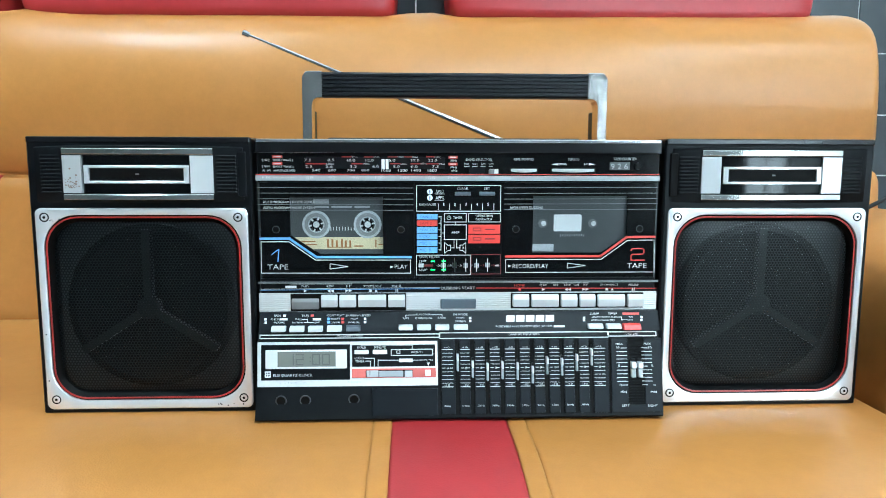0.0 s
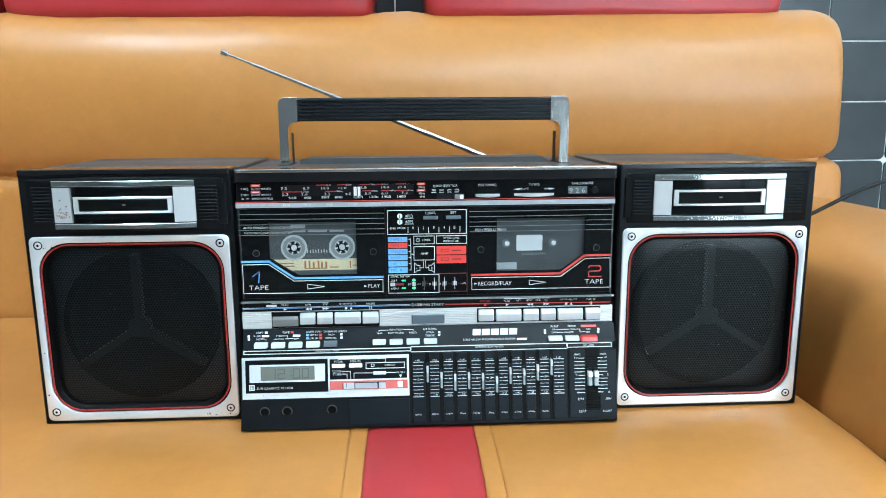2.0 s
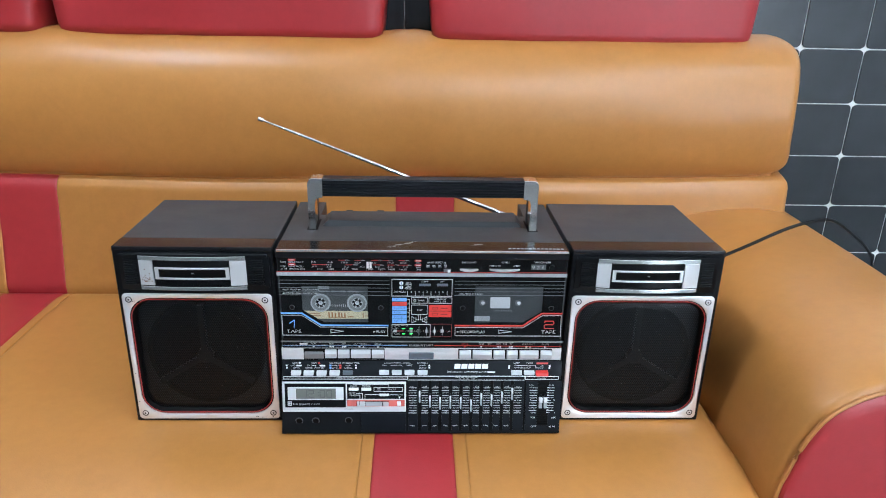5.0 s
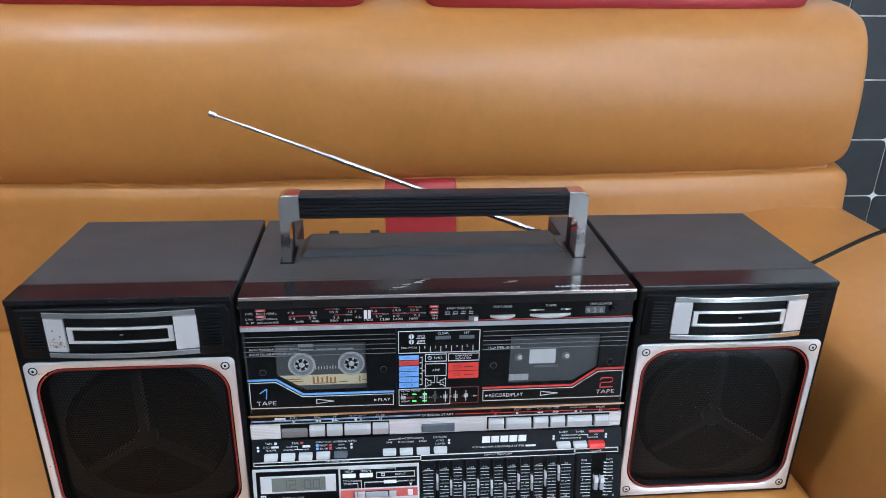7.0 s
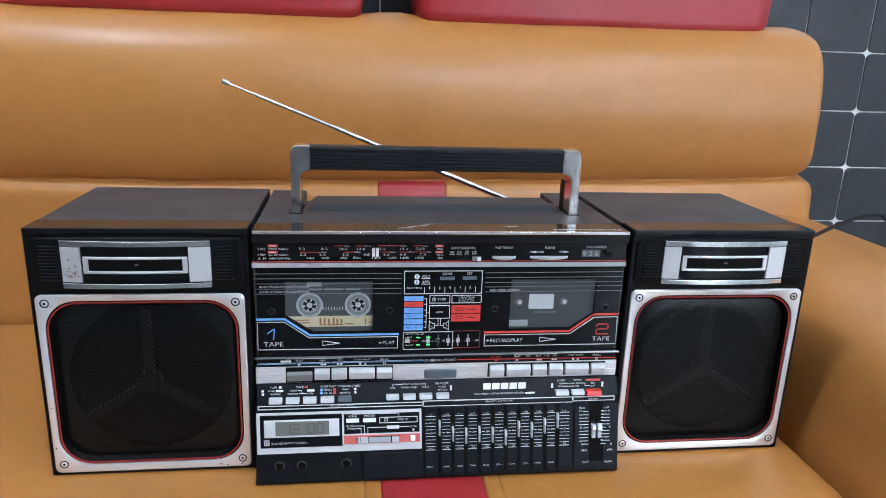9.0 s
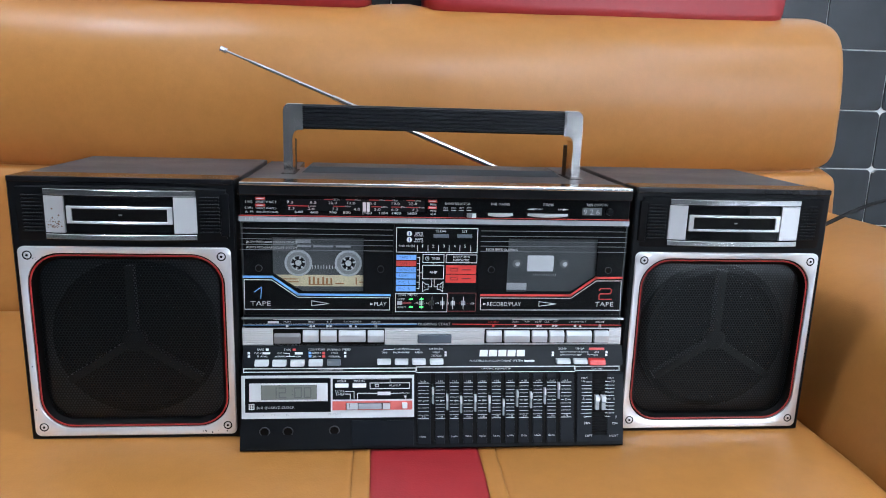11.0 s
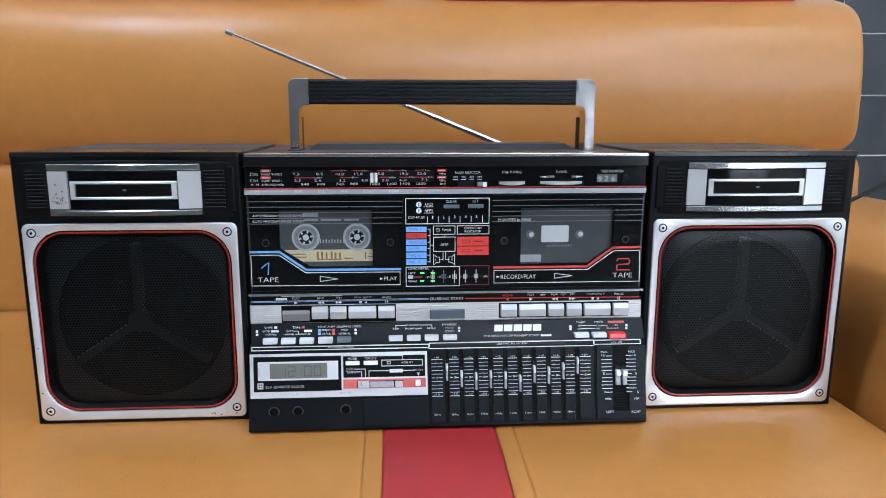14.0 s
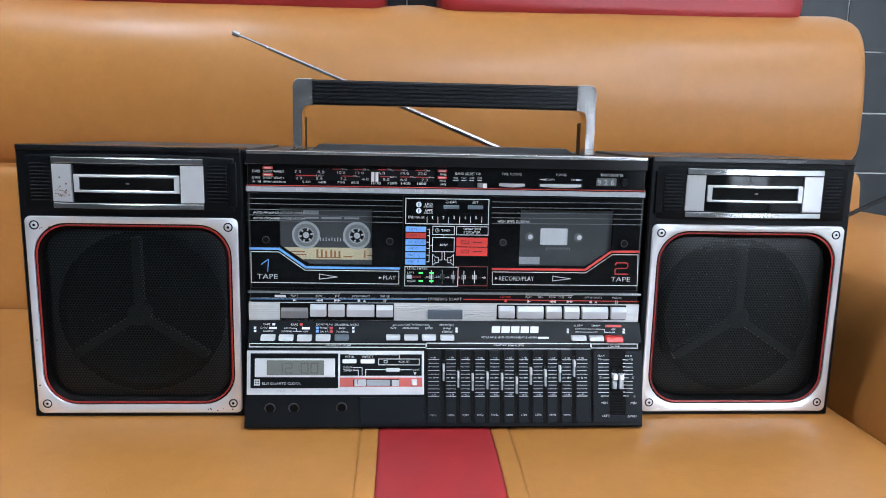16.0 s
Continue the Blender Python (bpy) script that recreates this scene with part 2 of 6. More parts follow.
M_RED_TRIM = mat("red_trim", (0.30, 0.020, 0.018), 0.3, vary=0.1, scale=50)
M_RED_KEY = mat("red_key", (0.60, 0.03, 0.025), 0.32, vary=0.06, scale=50)
M_RED_BAND = mat("faded_red_band", (0.55, 0.11, 0.09), 0.4, vary=0.08, scale=50)
M_SLOT = mat("slot_black", (0.0015, 0.0015, 0.0015), 0.6, vary=0.2, scale=60, specular=0.1)
M_RUBBER = mat("black_rubber_grip", (0.006, 0.007, 0.009), 0.42, vary=0.2, scale=30, rough_vary=0.06, specular=0.25)
M_GRILLE = grille_metal("perforated_black_steel")
M_CONE = mat("speaker_cone_paper", (0.0035, 0.0036, 0.004), 0.6, vary=0.3, scale=30, bump=0.2, bump_scale=250, specular=0.1)
M_STRUT = mat("grey_steel_strut", (0.012, 0.0125, 0.0125), 0.38, metal=0.5, vary=0.15, scale=40)
M_LCD = mat("lcd_glass", (0.17, 0.175, 0.155), 0.10, vary=0.10, scale=30)
M_LCD_SEG = mat("lcd_segment", (0.08, 0.085, 0.075), 0.3, vary=0.05, scale=60)
M_GREEN_LED = glowing("green_led", (0.10, 1.0, 0.16), 1.6)
M_CORD = mat("black_cord", (0.004, 0.004, 0.0045), 0.5, vary=0.2, scale=80, specular=0.2)
M_TAPE_SHELL = mat("smoky_tape_shell", (0.105, 0.11, 0.112), 0.25, vary=0.12, scale=40)
M_TAPE_DARK = mat("dark_tape_shell", (0.068, 0.075, 0.077), 0.3, vary=0.2, scale=40)
M_TAPE_PAPER = mat("cream_tape_label", (0.88, 0.76, 0.48), 0.6, vary=0.08, scale=60)
M_HUB = mat("white_hub", (0.80, 0.80, 0.80), 0.4, vary=0.06, scale=80)
M_PACK = mat("wound_tape", (0.30, 0.31, 0.31), 0.3, vary=0.12, scale=80)
M_BAFFLE = mat("grey_baffle_steel", (0.020, 0.022, 0.023), 0.45, vary=0.2, scale=40)
M_TRIM_SCUFF = mat("pale_scratch", (0.45, 0.44, 0.43), 0.5, vary=0.2, scale=200)
M_REEL = mat("pale_reel", (0.58, 0.60, 0.62), 0.35, vary=0.1, scale=60)


def glass(name, tint, rough=0.02):
    m = bpy.data.materials.new(name)
    n, l, p = nodes_of(m)
    tr = n.new("ShaderNodeBsdfTransparent")
    tr.inputs[0].default_value = (*tint, 1)
    gl = n.new("ShaderNodeBsdfGlossy")
    gl.inputs["Roughness"].default_value = rough
    mix = n.new("ShaderNodeMixShader")
    fr = n.new("ShaderNodeFresnel")
    fr.inputs["IOR"].default_value = 1.45
    l.new(fr.outputs[0], mix.inputs[0])
    l.new(tr.outputs[0], mix.inputs[1])
    l.new(gl.outputs[0], mix.inputs[2])
    l.new(mix.outputs[0], n["Material Output"].inputs["Surface"])
    return m


M_GLASS = glass("smoked_window", (0.90, 0.90, 0.90))

# ---------------- the room ----------------
X0, X1, Y0, Y1, TOP = -2.6, 2.4, -2.8, 1.222, 2.8


def wall(name, x0, x1, y0, y1, z0, z1, m, label):
    bm = bmesh.new()
    block(bm, x0, x1, y0, y1, z0, z1)
    return tagged(obj(name, bm, m), label, "wall", kind="structure")


bm = bmesh.new()
block(bm, X0 - 0.1, X1 + 0.1, Y0 - 0.1, Y1 + 0.12, -0.1, 0)
tagged(obj("floor", bm, M_FLOOR), "plain dark grey floor of the room", "floor", kind="structure")
bm = bmesh.new()
block(bm, X0 - 0.1, X1 + 0.1, Y0 - 0.1, Y1 + 0.12, TOP, TOP + 0.1)
tagged(obj("ceiling", bm, M_CEILING), "plain white painted ceiling", "ceiling", kind="structure")
wall_back = wall("wall_back", X0, X1, Y1, Y1 + 0.12, 0, TOP, M_GROUT, "wall of black and white glazed tiles with white joints")
# Side and front walls are unseen; their tones steer bounced light and reflections.
wall("wall_left", X0 - 0.1, X0, Y0 - 0.1, Y1 + 0.12, 0, TOP, M_MID_WALL, "unseen side wall, dark grey to hold back bounced light")
wall("wall_right", X1, X1 + 0.1, Y0 - 0.1, Y1 + 0.12, 0, TOP, M_PLASTER, "unseen side wall, white to brighten the right side")
WX0, WX1, WZ0, WZ1 = 1.42, 2.36, 0.30, 2.40      # unseen window, added in the wall facing the sofa to light it from front right
bm = bmesh.new()
block(bm, X0, WX0, Y0 - 0.1, Y0, 0, TOP)
block(bm, WX1, X1, Y0 - 0.1, Y0, 0, TOP)
block(bm, WX0, WX1, Y0 - 0.1, Y0, 0, WZ0)
block(bm, WX0, WX1, Y0 - 0.1, Y0, WZ1, TOP)
tagged(obj("wall_front", bm, M_DARK_WALL), "unseen wall facing the sofa, dark to keep reflections black, with a wide window", "wall", kind="structure")
window = tagged(new("unseen_window_1"), "unseen wide window with a white frame, added as a light source", "window", kind="structure")
window.location = (0, Y0 - 0.05, 0)
for name, q in (("window_frame", (WX0, WX0 + 0.05, WZ0, WZ1)), ("window_frame", (WX1 - 0.05, WX1, WZ0, WZ1)), ("window_frame", (WX0 + 0.05, WX1 - 0.05, WZ0, WZ0 + 0.05)),
                ("window_frame", (WX0 + 0.05, WX1 - 0.05, WZ1 - 0.05, WZ1)), ("window_mullion", ((WX0 + WX1) / 2 - 0.02, (WX0 + WX1) / 2 + 0.02, WZ0 + 0.05, WZ1 - 0.05))):
    bm = bmesh.new()
    block(bm, q[0], q[1], -0.03, 0.03, q[2], q[3], 0.004)
    part(name, bm, M_CEILING, window)
# Glowing sheet added behind the window as fill from the front right.
bm = bmesh.new()
block(bm, WX0 - 0.6, WX1 + 0.6, Y0 - 0.42, Y0 - 0.40, WZ0 - 0.4, WZ1 + 0.6)
tagged(obj("backdrop", bm, glowing("window_fill_glow", (0.93, 1.0, 1.08), WINDOW_FILL)), "plain glowing sheet behind the added window", "backdrop", kind="structure")


def ceiling_light(x, y, length, power, along="y"):
    t = thing("ceiling_light", x, y, TOP, "unseen white batten on the ceiling, placed for its light", "lamp", "ceiling lights")
    hx, hy = (0.05, length / 2) if along == "y" else (length / 2, 0.05)
    bm = bmesh.new()
    block(bm, -hx * (0.35 if along == "y" else 0.9), hx * (0.35 if along == "y" else 0.9), -hy * (0.9 if along == "y" else 0.35), hy * (0.9 if along == "y" else 0.35), -0.10, 0.0, 0.006)
    part("housing", bm, M_CEILING, t)
    bm = bmesh.new()
    block(bm, -hx * 0.8 if along == "y" else -hx * 0.97, hx * 0.8 if along == "y" else hx * 0.97, -hy * 0.97 if along == "y" else -hy * 0.8, hy * 0.97 if along == "y" else hy * 0.8, -0.145, -0.105, 0.01)
    part("diffuser", bm, glowing("lit_diffuser", (0.92, 1.0, 1.10), power), t, "glowing white diffuser")


# Left batten stands where the speaker's shadow on the arm points.
ceiling_light(-0.92, 0.33, 0.34, LAMP_LEFT, "y")
# Front batten is an added fill for the upright faces.
ceiling_light(0.75, -2.25, 1.3, FILL_FRONT, "x")
# Right batten is added to brighten the backrest's right end.
ceiling_light(1.35, -0.45, 0.34, FILL_RIGHT, "y")

# ---------------- the sofa ----------------
sofa = thing("sofa", 0.0, 0.0, 0.0, "tan leather sofa with red leather stripes and red head rolls", "sofa")
BACK_X0, BACK_X1 = -1.45, 0.640
SEAT_Y0 = 0.335


def sheet(name, xs, rows, material, parent, label="", crown=0.004, edge=0.012, end=0.0):
    """A padded panel: rows give (y, z, ny, nz) along its section, xs its stretch in x; the long edges dip into the seams."""
    bm = bmesh.new()
    x0, x1 = xs
    cuts = [x0, x0 + edge * 0.15, x0 + edge * 0.45, x0 + edge]
    k = max(2, int((x1 - x0) / 0.05))
    cuts += [x0 + edge + (x1 - x0 - 2 * edge) * i / k for i in range(1, k)]
    if end:
        cuts += [x1 - 0.025, x1 - 0.018, x1 - 0.011]
    cuts += [x1 - edge, x1 - edge * 0.45, x1 - edge * 0.15, x1]
    grid = []
    for x in cuts:
        e = min(x - x0, x1 - x)
        q = 1 - min(1, e / edge)
        drop = crown * (1 - math.sqrt(max(0, 1 - q * q)))
        if end:
            q = 1 - min(1, (x1 - x) / 0.03)
            drop += end * (1 - math.sqrt(max(0, 1 - q * q)))
        col = []
        for y, z, ny, nz in rows:
            wob = 0.0012 * noise.noise(Vector((x * 6, y * 6, z * 6)))
            lift = (max(0.0, x) * 0.022 + 0.0022 * math.sin(x * 9.0 + 1.0)) * max(0.0, (z - 0.45) / 0.16) if z > 0.45 else 0.0
            col.append(bm.verts.new((x, y + (wob - drop) * ny, z + lift + (wob - drop) * nz)))
        grid.append(col)
    for a, b in zip(grid, grid[1:]):
        for i in range(len(rows) - 1):
            bm.faces.new((a[i], b[i], b[i + 1], a[i + 1]))
    ob = obj(name, bm, material, parent, label, smooth=True)
    return ob


def section(points, steps=6):
    """A smooth section through (y, z) points, with its normals towards the sitter."""
    s = spline([(0, y, z) for y, z in points], steps)
    rows = []
    for i, p in enumerate(s):
        w = (s[min(i + 1, len(s) - 1)] - s[max(i - 1, 0)]).normalized()
        rows.append((p.y, p.z, -w.z, w.y))
    return rows


SEAT_ROWS = section([(0.355, 0.10), (0.338, 0.25), (0.338, 0.335), (0.350, 0.378), (0.374, 0.401), (0.410, 0.416), (0.46, 0.4270), (0.505, 0.4315), (0.55, 0.4325), (0.70, 0.432), (0.85, 0.4315), (0.93, 0.429), (0.957, 0.418), (0.965, 0.395)])
NOSE = [r for r in SEAT_ROWS if r[0] < 0.4125 and r[1] < 0.420]
FLAT = SEAT_ROWS[len(NOSE) - 1:]
LOWER_ROWS = section([(0.968, 0.39), (0.957, 0.425), (0.962, 0.46), (0.972, 0.51), (0.980, 0.56), (0.983, 0.588), (0.988, 0.600), (0.998, 0.6085), (1.03, 0.616)])

for x0, x1, red in ((BACK_X0, -0.656, 0), (-0.656, -0.642, 0), (-0.642, -0.548, 1), (-0.548, -0.534, 0), (-0.534, -0.0345, 0), (-0.0345, -0.0205, 0), (-0.0205, 0.0685, 1), (0.0685, 0.0825, 0), (0.0825, 0.393, 0)):
    if red:
        sheet("seat_stripe", (x0, x1), FLAT, M_RED_LEATHER, sofa, "red leather inset stripe", 0.002, 0.006)
        sheet("seat_nose", (x0, x1), NOSE, M_TAN, sofa, "", 0.001, 0.004)
    else:
        sheet("seat_panel" if x1 - x0 > 0.05 else "seat_border", (x0, x1), SEAT_ROWS, M_TAN, sofa, "" if x1 - x0 > 0.05 else "narrow stitched border", 0.0018 if x1 - x0 > 0.05 else 0.0012, 0.006 if x1 - x0 > 0.05 else 0.004, 0.026 if x1 > 0.3 else 0.0)
for x0, x1, red in ((BACK_X0, -0.645, False), (-0.645, -0.550, True), (-0.550, -0.0085, False), (-0.0085, 0.087, True), (0.087, 0.650, False)):
    sheet("lower_back_stripe" if red else "lower_back_panel", (x0, x1), LOWER_ROWS, M_RED_LEATHER if red else M_TAN, sofa, "red leather inset stripe" if red else "", 0.0015, 0.006, 0.02 if x1 > 0.6 else 0.0)

# core under the leather
bm = bmesh.new()
block(bm, BACK_X0, 0.395, SEAT_Y0 + 0.04, 0.99, 0.06, 0.40, 0.01)
block(bm, BACK_X0, 0.620, 1.0, 1.17, 0.06, 0.64, 0.01)
part("sofa_core", bm, M_PIPING, sofa, "hidden inner frame")

# upper backrest: one long bolster with a rounded end
BACK_ROWS = section([(1.040, 0.609), (1.014, 0.6075), (0.999, 0.6125), (0.989, 0.624), (0.981, 0.641), (0.975, 0.668), (0.971, 0.710), (0.977, 0.755), (0.996, 0.795), (1.028, 0.822), (1.075, 0.833), (1.13, 0.829), (1.165, 0.805), (1.178, 0.76), (1.18, 0.62)])
bm = bmesh.new()
grid = []
xs = [BACK_X0 + (0.605 - BACK_X0) * i / 60 for i in range(61)] + [0.605 + 0.042 * math.sin(radians(90 * i / 12)) for i in range(1, 13)]
for x in xs:
    q = max(0.0, (x - 0.605) / 0.042)
    fall = 1 - math.sqrt(max(0.0, 1 - q * q))
    q2 = max(0.0, (x - 0.621) / 0.026)
    pull = 1 - math.sqrt(max(0.0, 1 - q2 * q2))
    hump = 0.007 * math.exp(-((x - 0.010) / 0.035) ** 2) + 0.007 * math.exp(-((x + 0.525) / 0.035) ** 2)
    col = []
    for y, z, ny, nz in BACK_ROWS:
        up = max(0.0, (z - 0.62) / 0.215)
        w = 0.0022 * noise.noise(Vector((x * 3.2, y * 5, z * 6))) + 0.0010 * noise.noise(Vector((x * 14, y * 14, z * 14)))
        col.append(bm.verts.new((x - 0.015 * q * math.sin(math.pi * min(1.0, max(0.0, up))), min(1.1, y) + (y - min(1.1, y)) + (1.10 - y) * 0.30 * pull + w * ny, z + max(0.0, x) * (0.020 - 0.006 * up) + 0.016 * max(0.0, (x - 0.585) / 0.062) ** 2 * (1 - min(1, up * 3)) + 0.0022 * math.sin(x * 9.0 + 1.0) * (1 - min(1, up * 4)) + hump * up ** 6 - 0.030 * fall * up ** 5 + w * nz)))
    grid.append(col)
for a, b in zip(grid, grid[1:]):
    for i in range(len(BACK_ROWS) - 1):
        bm.faces.new((a[i], b[i], b[i + 1], a[i + 1]))
bm.faces.new(grid[-1][::-1])
part("backrest", bm, M_TAN, sofa, smooth=True)


def head_roll(x0, x1):
    """A rounded bolster on the top of the back."""
    prof = [(p if p[1] > 0.9 else q) for p, q in zip(outline(1.035, 0.824, 1.185, 1.005, 0.062, 7), outline(1.035, 0.824, 1.185, 1.005, 0.018, 7))]
    cy, cz = 1.11, 0.905
    bm = bmesh.new()
    rings = []
    cuts = [0.0, 0.004, 0.010, 0.020, 0.032] + [0.032 + (x1 - x0 - 0.064) * i / 18 for i in range(1, 18)] + [x1 - x0 - q for q in (0.032, 0.020, 0.010, 0.004, 0.0)]
    for c in cuts:
        e = min(c, x1 - x0 - c)
        q = max(0.0, 1 - e / 0.032)
        s = 1 - 0.20 * (1 - math.sqrt(max(0.0, 1 - q * q)))
        ring = []
        for y, z in prof:
            w = 0.0025 * noise.noise(Vector(((x0 + c) * 7, y * 9, z * 9)))
            tuck = 0.009 * max(0.0, 1 - (z - 0.824) / 0.085) * max(-1.0, min(1.0, (x0 + x1 - 2 * (x0 + c)) / (x1 - x0) * 1.02)) ** 9
            ring.append(Vector((x0 + c + tuck, cy + (y - cy) * s + w, cz + (z - cz) * (s if z > cz else 0.5 + 0.5 * s) + w)))
        rings.append(ring)
    loft(bm, rings)
    part("head_roll", bm, M_RED_LEATHER, sofa, "red leather head roll", smooth=True)


for a, b in ((0.040, 0.573), (-0.5435, -0.0225), (-1.07, -0.5575)):
    head_roll(a, b)

# armrest with a red front panel
ARM = [(0.392, 0.08), (0.391, 0.30), (0.391, 0.425), (0.397, 0.462), (0.409, 0.500), (0.428, 0.532), (0.460, 0.554), (0.505, 0.566), (0.555, 0.571), (0.605, 0.570), (0.652, 0.560), (0.691, 0.531), (0.708, 0.478), (0.71, 0.40), (0.71, 0.08)]
arm_ring = [(p.x, p.z) for p in spline([(x, 0, z) for x, z in ARM], 4)]
bm = bmesh.new()
rings = []
for y, inset in ((0.450, 0.012), (0.4515, 0.007), (0.455, 0.003), (0.461, 0.0)):
    rings.append((y, inset))
rings += [(0.461 + 0.60 * i / 14, 0.0) for i in range(1, 15)]
ax, az = 0.55, 0.34
vr = []
for y, inset in rings:
    ring = []
    for x, z in arm_ring:
        k = 1 - inset / 0.17
        w = 0.0022 * noise.noise(Vector((x * 5, y * 5, z * 5)))
        ring.append(Vector((ax + (x - ax) * k + w, y, az + (z - az) * k + w)))
    vr.append(ring)
loft(bm, vr)
arm = part("armrest", bm, M_TAN, sofa, smooth=True)
bm = bmesh.new()
loft(bm, [[Vector((ax + (x - ax) * k, y, az + (z - az) * k)) for x, z in arm_ring] for y, k in ((0.458, 0.962), (0.449, 0.958), (0.4455, 0.94), (0.4445, 0.90))])
part("arm_front_panel", bm, M_RED_LEATHER, arm, "red leather front panel of the arm", smooth=True)
bm = bmesh.new()
tube(bm, [Vector((ax + (x - ax) * 0.972, 0.4495, az + (z - az) * 0.972)) for x, z in arm_ring[3:-3]], 0.0025, 6)
part("arm_piping", bm, M_PIPING, arm, "tan piping round the arm panel", smooth=True)
for x in (-1.35, 0.60):
    for y in (0.40, 1.1):
        bm = bmesh.new()
        block(bm, x - 0.03, x + 0.03, y - 0.03, y + 0.03, 0.0, 0.09, 0.004)
        part("sofa_leg", bm, M_PLASTIC, sofa)

# power cord that rises behind the speaker and falls over the arm
bm = bmesh.new()
tube(bm, spline([(0.10, 0.79, 0.50), (0.24, 0.80, 0.505), (0.37, 0.778, 0.530), (0.47, 0.786, 0.569), (0.545, 0.793, 0.602), (0.589, 0.797, 0.613), (0.625, 0.815, 0.606), (0.70, 0.88, 0.563), (0.80, 0.98, 0.50), (0.90, 1.10, 0.42), (0.95, 1.17, 0.28), (0.97, 1.19, 0.05), (1.0, 1.19, 0.006), (1.2, 1.15, 0.006)], 8), 0.0024, 8)
tagged(obj("power_cord", bm, M_CORD, smooth=True), "thin black power cord bending over the sofa arm", "cable")

# ---------------- the radio: body, handle, aerial ----------------
radio = thing("cassette_radio", LEFT_X, FACE_Y, SEAT_Z, "black and silver twin-cassette portable stereo standing on the seat", "radio")


def depth(v):
    """How far the front stands forward of the face plane at height v, in millimetres."""
    if v > 80.8:
        return -2.5
    if v > 63:
        return -0.5 + (81 - v) / 18 * 9.0
    return 8.5 + (63 - v) / 63 * 21.5


def rake(u, v):
    """Where a mark of the lower front's flat layout lies on its raked face."""
    k = max(0.0, (63 - v) / 63)
    return u * (1 - 0.016 * k), v + 4.35 * k


def on_front(u, v, h):
    """A point of the front, h above its surface."""
    u, v = rake(u, v)
    return u * MM, -(depth(v) + h) * MM, v * MM


HALF, TOP_V, REAR = 157.5, 215.0, -172.0
bm = bmesh.new()
slab(bm, -HALF, 3, HALF, 214.5, -32, -121, 1.0)
body = part("body", bm, M_VINYL, radio, "dark vinyl-covered case")
for name, q in (("side_rail", (-HALF, 3, -155.4, 214.5, -33, -4.0)), ("side_rail", (155.4, 3, HALF, 214.5, -33, -4.0)), ("top_rail", (-155.6, 206, 155.6, 214.4, -33, -4.0)), ("bottom_rail", (-155.6, 3, 155.6, 80.8, -33, -8.0)),
                ("rear_wing", (-HALF, 3, -124, 214.5, -119, REAR)), ("rear_wing", (124, 3, HALF, 214.5, -119, REAR)), ("rear_cover", (-125, 3, 125, 150, -119, REAR + 6))):
    bm = bmesh.new()
    slab(bm, *q, 0.6)
    part(name, bm, M_VINYL, radio)
# lower front, stepping forward
bm = bmesh.new()
pts = [(81.0, -2.6), (80.6, -0.4), (63.0, 8.3), (3.8, 28.4), (2.2, 27.6), (1.6, 19.0), (0.0, 17.0), (0.0, -40), (81.0, -40)]
loft(bm, [[Vector((u * MM, -d * MM, v * MM)) for v, d in pts] for u in (-HALF, HALF)])
part("lower_front", bm, M_PLASTIC, radio, "black moulded lower front")
# glossy top trim with its chrome edge
bm = bmesh.new()
slab(bm, -HALF, 205.5, HALF, 215.3, -28, 1.5, 0.8)
part("top_trim", bm, M_TRIM, radio, "glossy black trim over the front edge")
bm = bmesh.new()
slab(bm, -HALF + 1, 213.3, HALF - 1, 215.9, 0.5, 2.6, 0.5)
part("chrome_edge", bm, M_CHROME, radio, "thin chrome strip along the top edge")
# low plate between the handle's feet
bm = bmesh.new()
loft(bm, [[Vector((u * MM, -d * MM, v * MM)) for u, d in ((-a, f), (a, f), (a, -121), (-a, -121))] for v, a, f in ((213.0, 117, -79), (214.6, 117, -79), (218.6, 112, -84), (219.4, 111, -85))])
part("top_plate", bm, M_VINYL, radio, "low raised plate under the handle")
for u, w in ((-92, 4.5), (-53, 4.5)):
    bm = bmesh.new()
    slab(bm, u - w, 190, u + w, 213, -136, -146, 1)
    part("rear_peg", bm, M_PLASTIC, radio)

# handle
handle_grip = bmesh.new()
HY = -75.0
sec = [(HY - 9, 254.5), (HY - 8, 253.5), (HY + 6.0, 253.5), (HY + 7.3, 254.6)]
for i in range(6):
    v = 254.9 + 3.2 * i
    sec += [(HY + 7.3, v), (HY + 8.8, v + 0.35), (HY + 8.8, v + 1.9), (HY + 7.3, v + 2.3)]
sec += [(HY + 7.0, 273.4), (HY + 6.0, 274.2), (HY - 8, 274.2), (HY - 9, 273.2)]
loft(handle_grip, [[Vector((u * MM, -d * MM, v * MM)) for d, v in sec] for u in (-114, 114)])
grip = part("handle", handle_grip, M_RUBBER, radio, "black ribbed grip between silver brackets")
